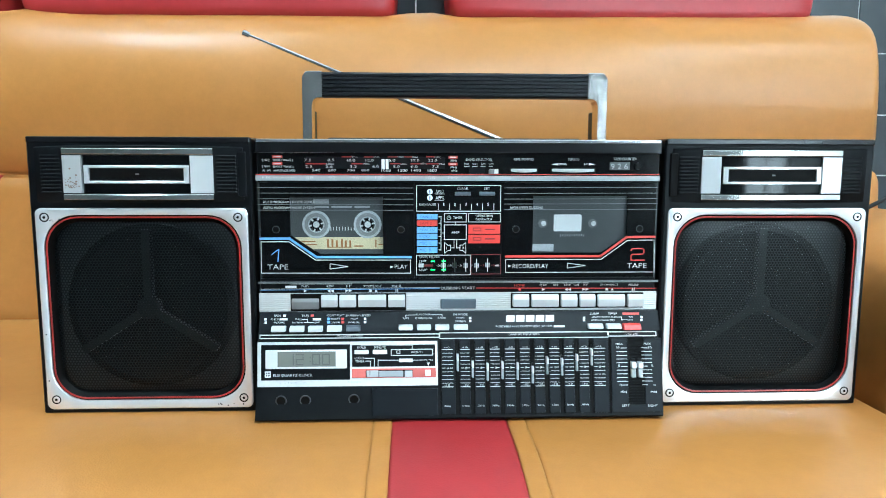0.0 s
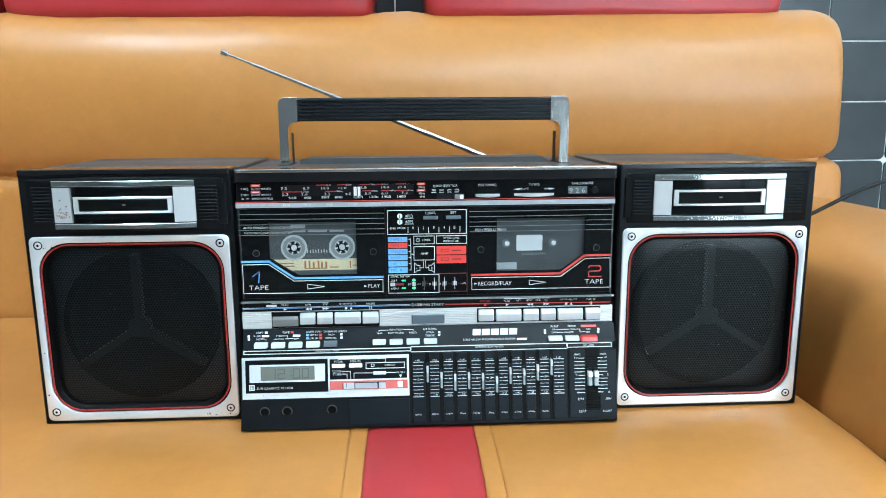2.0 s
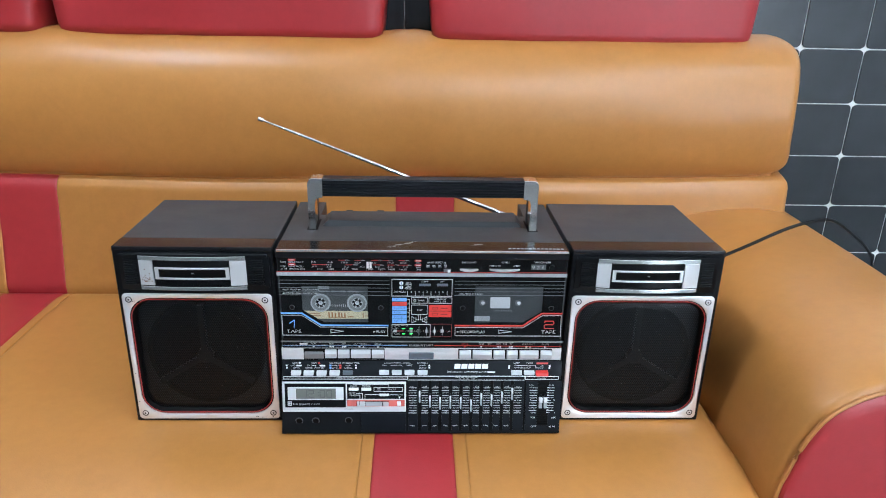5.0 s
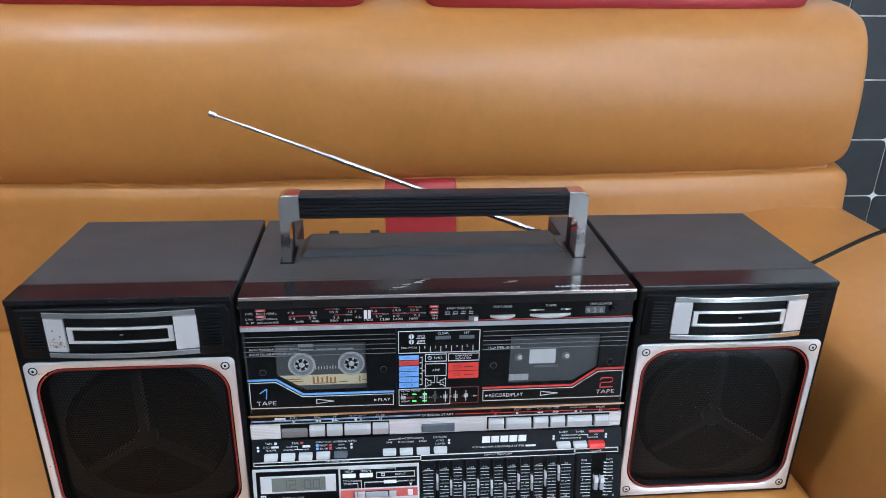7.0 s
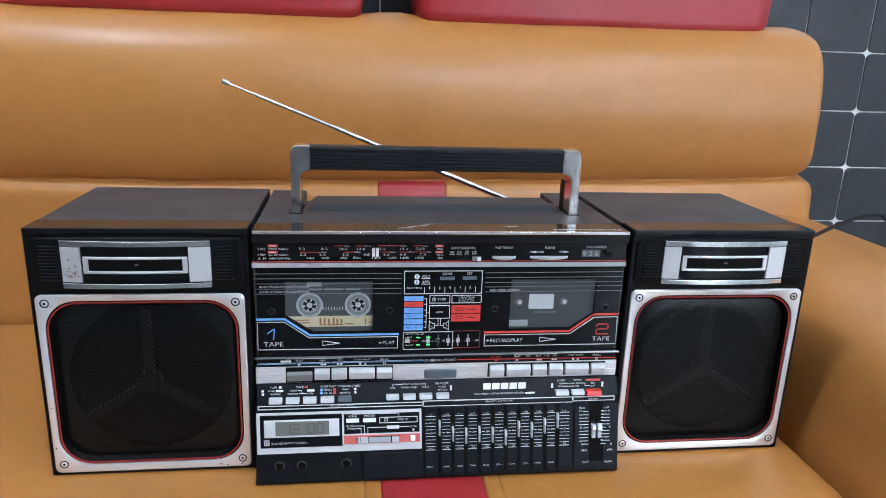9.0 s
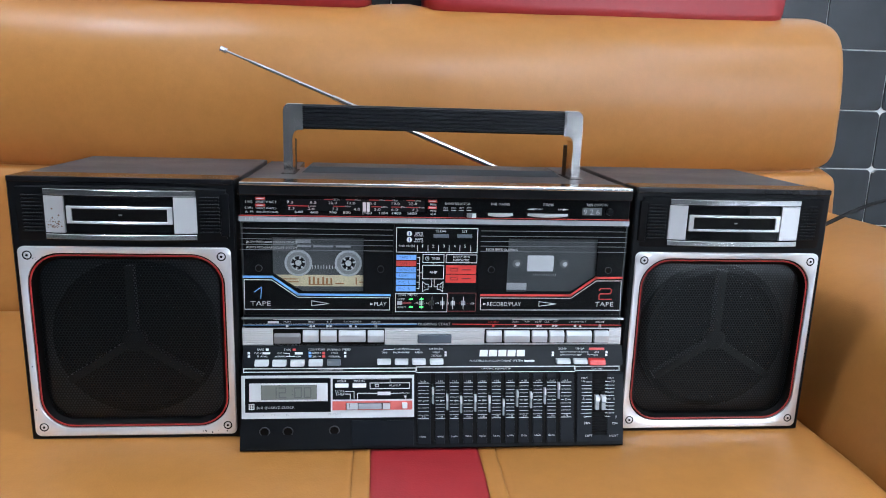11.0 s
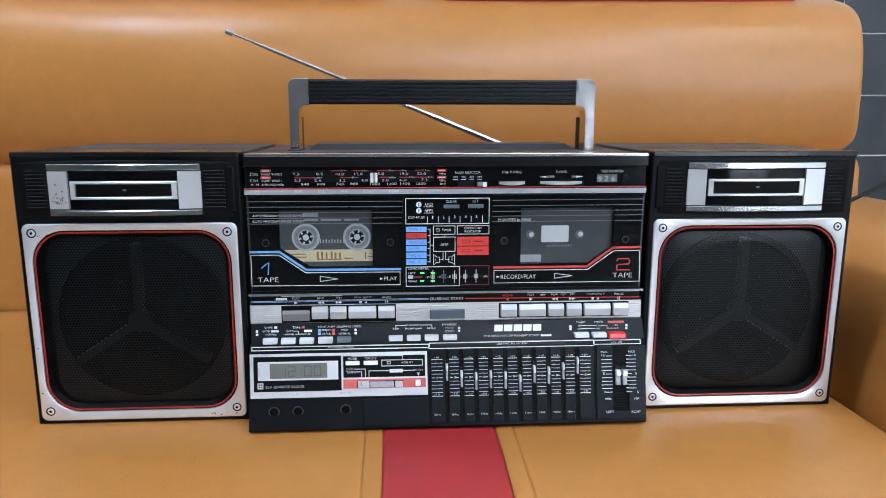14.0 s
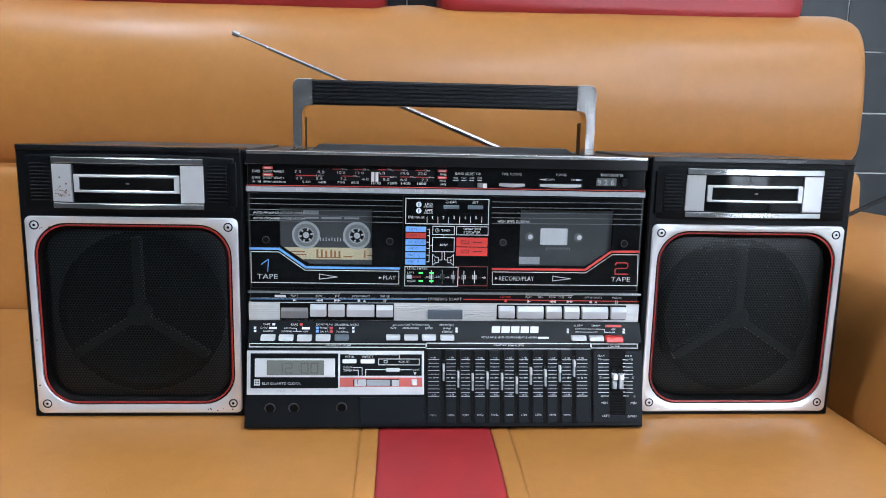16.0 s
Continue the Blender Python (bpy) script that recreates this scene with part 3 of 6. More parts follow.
for s in (-1, 1):
    bm = bmesh.new()
    prof = [(114, 274.8), (126.5, 274.8), (128.6, 273.8), (130.6, 271.4), (131.2, 269), (131.2, 212), (123.2, 212), (123.2, 245), (122.6, 248.6), (121.2, 251.2), (118.5, 252.8), (114, 253.0)]
    ring = [(s * u, v) for u, v in prof]
    if s < 0:
        ring = ring[::-1]
    inner = [((u - s * 123) * 0.965 + s * 123, (v - 240) * 0.985 + 240) for u, v in ring]
    loft(bm, [at(ring, HY - 10), at(ring, HY + 8.2), at(inner, HY + 9.2)])
    b = part("handle_bracket", bm, M_BRACKET, grip, "brushed silver handle bracket")
    bm = bmesh.new()
    slab(bm, s * 123.5, 213, s * 131, 243, HY - 10, HY - 26, 1.0)
    part("bracket_foot", bm, M_PLASTIC, grip, "dark inner foot of the bracket")
    bm = bmesh.new()
    slab(bm, s * 121.3, 214.2, s * 133.2, 214.9, HY + 10.5, HY - 28)
    part("handle_slot", bm, M_SLOT, radio, "slot for the handle's foot")

# telescopic aerial, leaning to the upper left behind the handle
tip = Vector((-0.169 - LEFT_X, 0.745 - FACE_Y, 0.7545 - SEAT_Z))
base = Vector((0.143 - LEFT_X, 0.759 - FACE_Y, 0.629 - SEAT_Z))
way = base - tip
bm = bmesh.new()
cuts = [(0.0, 2.9), (0.020, 2.9), (0.0201, 1.2), (0.075, 1.25), (0.105, 1.9), (0.34, 2.0), (0.345, 2.5), (0.62, 2.55), (0.625, 3.0), (0.93, 3.05), (0.935, 3.6), (0.955, 3.6), (0.956, 3.0), (0.975, 3.0), (0.976, 3.6), (1.0, 3.6)]
tube(bm, [tip + way * c for c, r in cuts], 0.002, 12, [r * MM for c, r in cuts])
part("aerial", bm, M_CHROME, radio, "chrome telescopic aerial", smooth=True)
bm = bmesh.new()
slab(bm, (base.x * 1000) - 6, 180, base.x * 1000 + 8, 200, -160, -176, 2)
part("aerial_pivot", bm, M_PLASTIC, radio)

# ---------------- the radio's front: helpers for raised and printed things ----------------
def solid(bm, u0, v0, u1, v1, h0, h1, bevel=0.0, taper=0.0):
    """A block that stands on the front from h0 to h1 above its surface."""
    u0, u1, v0, v1 = min(u0, u1), max(u0, u1), min(v0, v1), max(v0, v1)
    vs = []
    for h, t in ((h0, 0.0), (h1, taper)):
        for u, v in ((u0 + t, v0 + t), (u1 - t, v0 + t), (u1 - t, v1 - t), (u0 + t, v1 - t)):
            vs.append(bm.verts.new(on_front(u, v, h)))
    fs = [bm.faces.new([vs[i] for i in q]) for q in ((0, 3, 2, 1), (4, 5, 6, 7), (0, 1, 5, 4), (1, 2, 6, 5), (2, 3, 7, 6), (3, 0, 4, 7))]
    if bevel:
        es = list({e for f in fs for e in f.edges})
        bmesh.ops.bevel(bm, geom=es, offset=bevel * MM, segments=2, profile=0.5, affect="EDGES")


def rect(bm, u0, v0, u1, v1, h=0.30):
    solid(bm, u0, v0, u1, v1, 0.0, h)


def line(bm, u0, v0, u1, v1, w=0.5, h=0.30):
    """A printed stroke w wide."""
    a, b = Vector((u0, v0)), Vector((u1, v1))
    q = (b - a).normalized()
    p = Vector((-q.y, q.x)) * w / 2
    a, b = a - q * w / 2, b + q * w / 2
    ring = [a - p, b - p, b + p, a + p]
    vs = [bm.verts.new(on_front(c.x, c.y, hh)) for hh in (0.0, h) for c in ring]
    for f in ((4, 5, 6, 7), (0, 1, 5, 4), (1, 2, 6, 5), (2, 3, 7, 6), (3, 0, 4, 7)):
        bm.faces.new([vs[i] for i in f])


def strokes(bm, pts, w=0.5, close=False):
    for a, b in zip(pts, pts[1:] + pts[:1] if close else pts[1:]):
        line(bm, *a, *b, w)


def box_line(bm, u0, v0, u1, v1, w=0.5):
    strokes(bm, [(u0, v0), (u1, v0), (u1, v1), (u0, v1)], w, True)


def flat(bm, pts, h=0.30):
    """A filled printed polygon."""
    bm.faces.new([bm.verts.new(on_front(u, v, h)) for u, v in pts])


def ring_print(bm, u, v, r, w, n=24):
    strokes(bm, [(u + r * math.cos(2 * math.pi * k / n), v + r * math.sin(2 * math.pi * k / n)) for k in range(n)], w, True)


def dot_print(bm, u, v, r, n=20, h=0.3):
    flat(bm, [(u + r * math.cos(2 * math.pi * k / n), v + r * math.sin(2 * math.pi * k / n)) for k in range(n)], h)


WORDS, SHEETS = [], []


def words(bm, text, u0, v0, u1, v1):
    """Lettering that fills the given rectangle."""
    WORDS.append((bm, text, min(u0, u1), min(v0, v1), max(u0, u1), max(v0, v1)))


def ink(name, material, parent, label=""):
    bm = bmesh.new()
    SHEETS.append((name, bm, material, parent, label))
    return bm


def key(name, u0, v0, u1, v1, material, parent, h=3.0, label="", bevel=0.5, base=0.0):
    bm = bmesh.new()
    solid(bm, u0, v0, u1, v1, base, h, bevel, 0.25)
    return part(name, bm, material, parent, label)


def slotted(name, u0, v0, u1, v1, material, parent, label="", h=0.15):
    bm = bmesh.new()
    rect(bm, u0, v0, u1, v1, h)
    return part(name, bm, material, parent, label)


# ---------------- tuning scale ----------------
bm = bmesh.new()
slab(bm, -156.6, 183.2, 156.6, 207, -8, -2.6)
dial = part("tuning_scale", bm, M_GLOSS, radio, "glossy black tuning scale strip")
WHITE, RED, GREY = ink("scale_lettering", M_PRINT, dial, "white scale lettering"), ink("red_scale_marking", M_RED_PRINT, dial, "red band marks"), ink("scale_grey_lines", M_GREY_PRINT, dial)
line(WHITE, -158.5, 205.5, 157.3, 206.6, 0.45)
line(RED, -158.2, 188.9, 157.5, 189.3, 0.55)
slotted("grey_bar", -158.3, 188.1, 157.7, 184.1, M_GREY_BAR, dial, "grey bar under the scale", 0.5)
slotted("scale_window", -119.4, 202.5, -12.1, 193.4, M_SATIN, dial, "dark window of the scale", 0.12)
words(WHITE, "S W2", -153.1, 198.8, -147.3, 200.8)
words(WHITE, "SHORT WAVE 2", -144.7, 198.9, -129.1, 200.7)
words(WHITE, "S W1", -153.3, 194.0, -147.5, 195.8)
words(WHITE, "SHORT WAVE 1", -144.8, 194.0, -129.2, 195.7)
words(WHITE, "A  M", -153.1, 191.0, -146.9, 192.7)
words(WHITE, "AMPLITUDE MOD", -144.6, 191.0, -127.6, 192.6)
words(WHITE, "7.3", -120.7, 198.9, -115.9, 200.9)
words(WHITE, "8.5", -102.9, 199.0, -97.7, 200.9)
words(WHITE, "10.0", -87.9, 198.8, -81.7, 200.8)
words(WHITE, "12.0", -73.6, 198.9, -67.4, 200.8)
words(WHITE, "5.0", -55.6, 198.9, -50.9, 200.9)
words(WHITE, "19.0", -38.4, 199.0, -32.2, 200.9)
words(WHITE, "22.0", -25.2, 199.0, -18.3, 201.0)
words(WHITE, "2.3", -119.9, 194.1, -115.0, 195.9)
words(WHITE, "2.6", -104.4, 194.1, -99.2, 195.9)
words(WHITE, "3.2", -85.5, 194.0, -80.6, 196.0)
words(WHITE, "4.0", -68.5, 194.0, -63.6, 196.0)
words(WHITE, "5.0", -52.2, 194.1, -47.4, 196.0)
words(WHITE, "6.0", -38.7, 194.1, -33.5, 196.1)
words(WHITE, "7.3", -22.1, 194.1, -17.2, 196.1)
words(WHITE, "540", -114.8, 191.2, -108.6, 193.0)
words(WHITE, "600", -102.4, 191.2, -96.4, 193.0)
words(WHITE, "700", -88.0, 191.3, -82.0, 193.0)
words(WHITE, "800", -77.0, 191.3, -70.9, 193.1)
words(WHITE, "1000", -61.4, 191.1, -54.2, 193.1)
words(WHITE, "1200", -48.4, 191.2, -41.3, 193.1)
words(WHITE, "1400", -38.1, 191.2, -30.9, 193.2)
words(WHITE, "1600", -25.5, 191.2, -18.5, 193.2)
words(WHITE, "MHz", -7.6, 198.9, -2.7, 200.6)
words(WHITE, "MHz", -7.6, 193.7, -2.7, 195.4)
words(WHITE, "kHz", -7.0, 191.2, -2.7, 192.9)
FM_ROW = ink("fm_lettering", M_SWITCH, dial, "white FM scale lettering")
words(FM_ROW, "F M", -153.1, 185.3, -147.1, 187.6)
words(FM_ROW, "FREQUENCY MOD", -144.7, 185.7, -127.0, 187.0)
words(FM_ROW, "88", -119.8, 185.2, -113.9, 187.5)
words(FM_ROW, "92", -102.5, 185.2, -96.6, 187.5)
words(FM_ROW, "96", -84.5, 185.3, -78.8, 187.5)
words(FM_ROW, "100", -66.3, 185.3, -59.1, 187.6)
words(FM_ROW, "104", -46.8, 185.3, -39.6, 187.6)
words(FM_ROW, "108", -27.1, 185.4, -19.9, 187.6)
words(FM_ROW, "MHz", -9.5, 185.4, -2.2, 187.7)
rect(RED, -145.1, 201.4, -137.5, 203.5), rect(RED, -145.2, 196.1, -137.6, 198.2)
rect(RED, -9.4, 201.4, -2.4, 203.4), rect(RED, -9.4, 196.1, -2.4, 198.1)
line(WHITE, -143.8, 202.4, -139.0, 202.4, 0.6, 0.45), line(WHITE, -143.9, 197.1, -139.1, 197.1, 0.6, 0.45)
line(WHITE, -8.1, 202.4, -3.7, 202.4, 0.6, 0.45), line(WHITE, -8.1, 197.1, -3.7, 197.1, 0.6, 0.45)
line(RED, -91.7, 202.4, -84.7, 202.4, 0.5), words(WHITE, "31m", -84.3, 201.8, -79.9, 203.1)
line(RED, -74.6, 202.4, -68.1, 202.4, 0.5), words(WHITE, "25m", -67.8, 201.8, -62.9, 203.1)
line(RED, -56.1, 202.5, -49.1, 202.5, 0.5), words(WHITE, "19m", -48.6, 201.9, -44.2, 203.2)
line(RED, -43.4, 202.5, -37.7, 202.5, 0.5), words(WHITE, "16m", -37.6, 201.9, -33.3, 203.2)
line(RED, -26.5, 202.6, -20.5, 202.6, 0.5), words(WHITE, "13m", -20.1, 201.9, -15.7, 203.2)
line(RED, -119.5, 197.0, -104.2, 197.0, 0.5), words(WHITE, "120m", -103.9, 196.4, -98.2, 197.7)
line(RED, -84.3, 197.1, -75.9, 197.1, 0.5), words(WHITE, "90m", -75.6, 196.5, -70.7, 197.8)
line(RED, -54.3, 197.2, -47.0, 197.2, 0.5), words(WHITE, "60m", -46.7, 196.5, -41.8, 197.8)
line(RED, -38.6, 197.2, -31.7, 197.2, 0.5), words(WHITE, "49m", -31.5, 196.6, -26.8, 197.9)
line(RED, -26.3, 197.2, -17.2, 197.2, 0.5), words(WHITE, "41m", -16.9, 196.6, -12.4, 197.9)
key("dial_pointer", -61.5, 193.1, -58.9, 200.7, M_WHITE_KEY, dial, 0.8, "white tuning pointer", 0.15)
key("dial_pointer", -58.3, 193.1, -55.9, 200.7, M_WHITE_KEY, dial, 0.8, "white tuning pointer", 0.15)

words(WHITE, "BAND SELECTOR", 4.4, 199.6, 24.4, 201.6)
for i, (t, p) in enumerate((("SW2", (3.0, 196.4, 6.7, 197.9)), ("SW1", (9.3, 196.4, 13.0, 197.9)), ("AM", (15.8, 196.5, 19.2, 198.0)), ("FM", (22.2, 196.5, 25.4, 198.0)))):
    words(WHITE, t, *p)
    line(WHITE, p[0], p[1] - 1.1, p[2], p[1] - 1.1, 0.4)
slotted("selector_slot", 7.0, 189.7, 29.7, 194.1, M_SLOT, dial)
slotted("selector_track", 7.1, 189.9, 19.1, 194.0, M_PANEL, dial, "", 0.3)
key("band_selector", 22.0, 189.8, 29.7, 193.3, M_GREY_KEY, dial, 3.0, "grey sliding band selector", 0.4)
slotted("selector_mark", 26.2, 189.9, 29.2, 193.1, M_WHITE_KEY, dial, "", 3.1)
words(WHITE, "FINE TUNING", 41.8, 199.9, 56.8, 201.9)
words(WHITE, "TUNING", 84.2, 200.0, 93.0, 202.0)
words(WHITE, "DOWN", 77.3, 196.4, 83.6, 198.0)
words(WHITE, "UP", 97.1, 196.5, 100.2, 198.0)
flat(WHITE, [(71.0, 197.1), (76.7, 196.3), (76.6, 197.9)])
flat(WHITE, [(106.2, 197.2), (100.7, 198.0), (100.7, 196.3)])


def thumbwheel(name, u0, v0, u1, v1):
    """The visible rim of a knurled wheel, bulging out of its slot."""
    bm = bmesh.new()
    rings = []
    n = 28
    for i in range(n + 1):
        q = 2 * i / n - 1
        bulge = 4.0 * (1 - q * q) * (1.0 if i % 2 else 0.94)
        dip = 0.9 * (1 - q * q)
        u = u0 + (u1 - u0) * i / n
        rings.append([Vector((u * MM, -(d - 2.6) * MM, v * MM)) for v, d in ((v0 + 0.8 - dip, -2), (v1, -2), (v1, bulge * 0.86), (v1 - 0.5, bulge), (v0 + 1.3 - dip, bulge), (v0 + 0.8 - dip, bulge * 0.86))])
    loft(bm, rings)
    part(name, bm, M_SILVER_KEY, dial, "silver knurled thumbwheel")


slotted("wheel_slot", 38.6, 190.0, 60.6, 194.2, M_SLOT, dial)
slotted("wheel_slot", 70.7, 190.0, 106.4, 194.5, M_SLOT, dial)
thumbwheel("fine_tuning_wheel", 39.1, 190.8, 60.1, 193.5)
thumbwheel("tuning_wheel", 71.3, 190.9, 105.8, 193.6)
words(WHITE, "TAPE COUNTER", 120.3, 200.4, 138.5, 202.5)
counter = slotted("tape_counter", 117.4, 192.8, 133.5, 198.9, M_TAPE_DARK, dial, "small grey tape counter reading 926", 0.25)
COUNT = ink("counter_digits", M_GREY_PRINT, counter, "white counter digits")
words(COUNT, "9", 118.3, 193.5, 121.2, 197.5)
words(COUNT, "2", 123.6, 193.5, 126.5, 197.6)
words(COUNT, "6", 128.9, 193.5, 131.8, 197.6)
bm = bmesh.new()
p = (140.0, 195.9)
disc(bm, *p, 3.0, -3, 0.5, 18, 2.6)
part("counter_reset", bm, M_PLASTIC, dial, "black reset button")


# ---------------- tape decks ----------------
def deck(u0, u1, win, cut, right):
    """A tape door with a window; cut is the size of the corner that the painted line takes off the window."""
    w0, z0, w1, z1 = win
    v0, v1 = 107.5, 182.6
    cu, cv = cut
    hole = [(w0, z0), (w1 - cu, z0), (w1, z0 + cv), (w1, z1), (w0, z1)] if right else [(w0 + cu, z0), (w1, z0), (w1, z1), (w0, z1), (w0, z0 + cv)]
    bm = bmesh.new()
    edges = []
    for ring in ([(u0, v0), (u1, v0), (u1, v1), (u0, v1)], hole):
        vs = [bm.verts.new(p) for p in at(ring, -2.6)]
        edges += [bm.edges.new((p, q)) for p, q in zip(vs, vs[1:] + vs[:1])]
    made_ = bmesh.ops.triangle_fill(bm, use_beauty=True, edges=edges)
    back = bmesh.ops.extrude_face_region(bm, geom=[f for f in made_["geom"] if isinstance(f, bmesh.types.BMFace)])
    for v in back["geom"]:
        if isinstance(v, bmesh.types.BMVert):
            v.co.y += 0.003
    door = part("tape_door", bm, M_GLOSS, radio, "glossy black cassette door with a clear window")
    bm = bmesh.new()
    slab(bm, w0 - 1, z0 - 1, w1 + 1, z1 + 1, -4.6, -3.6)
    pane = part("window_pane", bm, M_GLASS, door, "clear window pane")
    pane.visible_shadow = False
    return door


WIN1 = (-132.9, 126.5, -60.6, 171.6)
WIN2 = (57.6, 127.2, 133.2, 172.4)
door1 = deck(-155.5, -36.4, WIN1, (23, 15), False)
door2 = deck(33.0, 155.5, WIN2, (20, 13.5), True)
L1, B1 = ink("door_lettering", M_PRINT, door1, "white lettering and outlines"), ink("blue_line", M_BLUE_PRINT, door1, "blue painted line")
G1 = ink("door_stripes", M_STRIPE, door1, "thin white stripes")
line(G1, -157.8, 178.7, -37.0, 178.5, 0.32), line(G1, -157.9, 174.5, -37.0, 174.2, 0.32), line(G1, -158.0, 170.1, -37.0, 169.8, 0.32)
line(G1, -158.2, 165.6, -37.0, 165.4, 0.32), line(G1, -158.3, 161.3, -37.0, 161.1, 0.32)
words(L1, "AUTO PROGRAM LOCATE DEVICE", -153.0, 166.7, -113.3, 168.5)
words(L1, "AUTO PROGRAM PAUSE SYSTEM", -153.1, 162.3, -113.4, 164.1)
strokes(B1, [(-155.9, 139.0), (-133.5, 139.0), (-112.9, 124.3), (-39.1, 124.1)], 1.75)
strokes(L1, [(-155.6, 136.5), (-133.9, 136.5), (-113.6, 122.0), (-39.1, 121.8), (-39.1, 111.3), (-155.9, 111.8)], 0.45, True)
strokes(B1, [(-147.6, 126.4), (-145.5, 128.1), (-142.5, 130.2), (-142.0, 130.2), (-142.9, 121.1)], 0.7)
words(L1, "TAPE", -151.1, 114.8, -135.1, 118.6)
strokes(L1, [(-102.3, 119.0), (-88.4, 116.7), (-102.4, 114.8)], 0.45, True)
flat(L1, [(-55.0, 117.5), (-55.0, 115.4), (-52.6, 116.4)])
words(L1, "PLAY", -51.6, 115.1, -41.6, 118.1)
L2, R2 = ink("door_lettering", M_PRINT, door2, "white lettering and outlines"), ink("red_line", M_RED_PRINT, door2, "red painted line")
G2 = ink("door_stripes", M_STRIPE, door2, "thin white stripes")
line(G2, 34.5, 178.7, 156.5, 179.2, 0.32), line(G2, 34.6, 174.3, 156.7, 174.7, 0.32), line(G2, 34.6, 169.9, 156.9, 170.3, 0.32)
line(G2, 34.7, 166.0, 157.0, 166.4, 0.32), line(G2, 34.7, 161.6, 157.2, 161.9, 0.32)
words(L2, "HIGH SPEED DUBBING", 39.3, 162.1, 65.3, 164.2)
strokes(R2, [(36.6, 124.4), (112.2, 124.4), (132.9, 139.7), (155.4, 139.9)], 1.75)
strokes(L2, [(36.3, 122.0), (112.8, 121.9), (133.7, 137.1), (155.1, 137.3), (156.2, 111.5), (36.5, 111.6)], 0.45, True)
strokes(R2, [(136.8, 128.8), (137.8, 130.4), (146.1, 130.5), (147.2, 129.5), (147.3, 127.4), (146.3, 126.0), (137.9, 125.8), (136.9, 124.6), (137.1, 121.1), (147.7, 121.1)], 0.8)
words(L2, "TAPE", 133.8, 114.9, 149.8, 118.7)
strokes(L2, [(85.8, 118.9), (100.3, 116.9), (85.9, 114.9)], 0.45, True)
flat(L2, [(38.4, 117.8), (38.5, 115.6), (41.0, 116.8)])
words(L2, "RECORD/PLAY", 41.9, 115.0, 70.4, 118.4)
for door, p in ((door1, (-143.8, 146.1)), (door1, (-46.6, 145.9)), (door2, (44.2, 146.1)), (door2, (143.1, 146.3))):
    bm = bmesh.new()
    loft(bm, [at([(p[0] + r * math.cos(q), p[1] + r * math.sin(q)) for q in [2 * math.pi * k / 20 for k in range(20)]], d) for r, d in ((2.9, -2.6), (2.9, -2.2), (2.3, -2.2), (2.1, -2.5))], False, True)
    rim = part("door_hole", bm, M_RIM, door, "small round hole in the door")
    bm = bmesh.new()
    disc(bm, *p, 2.35, -2.6, -2.1)
    part("hole_inside", bm, M_SLOT, rim)


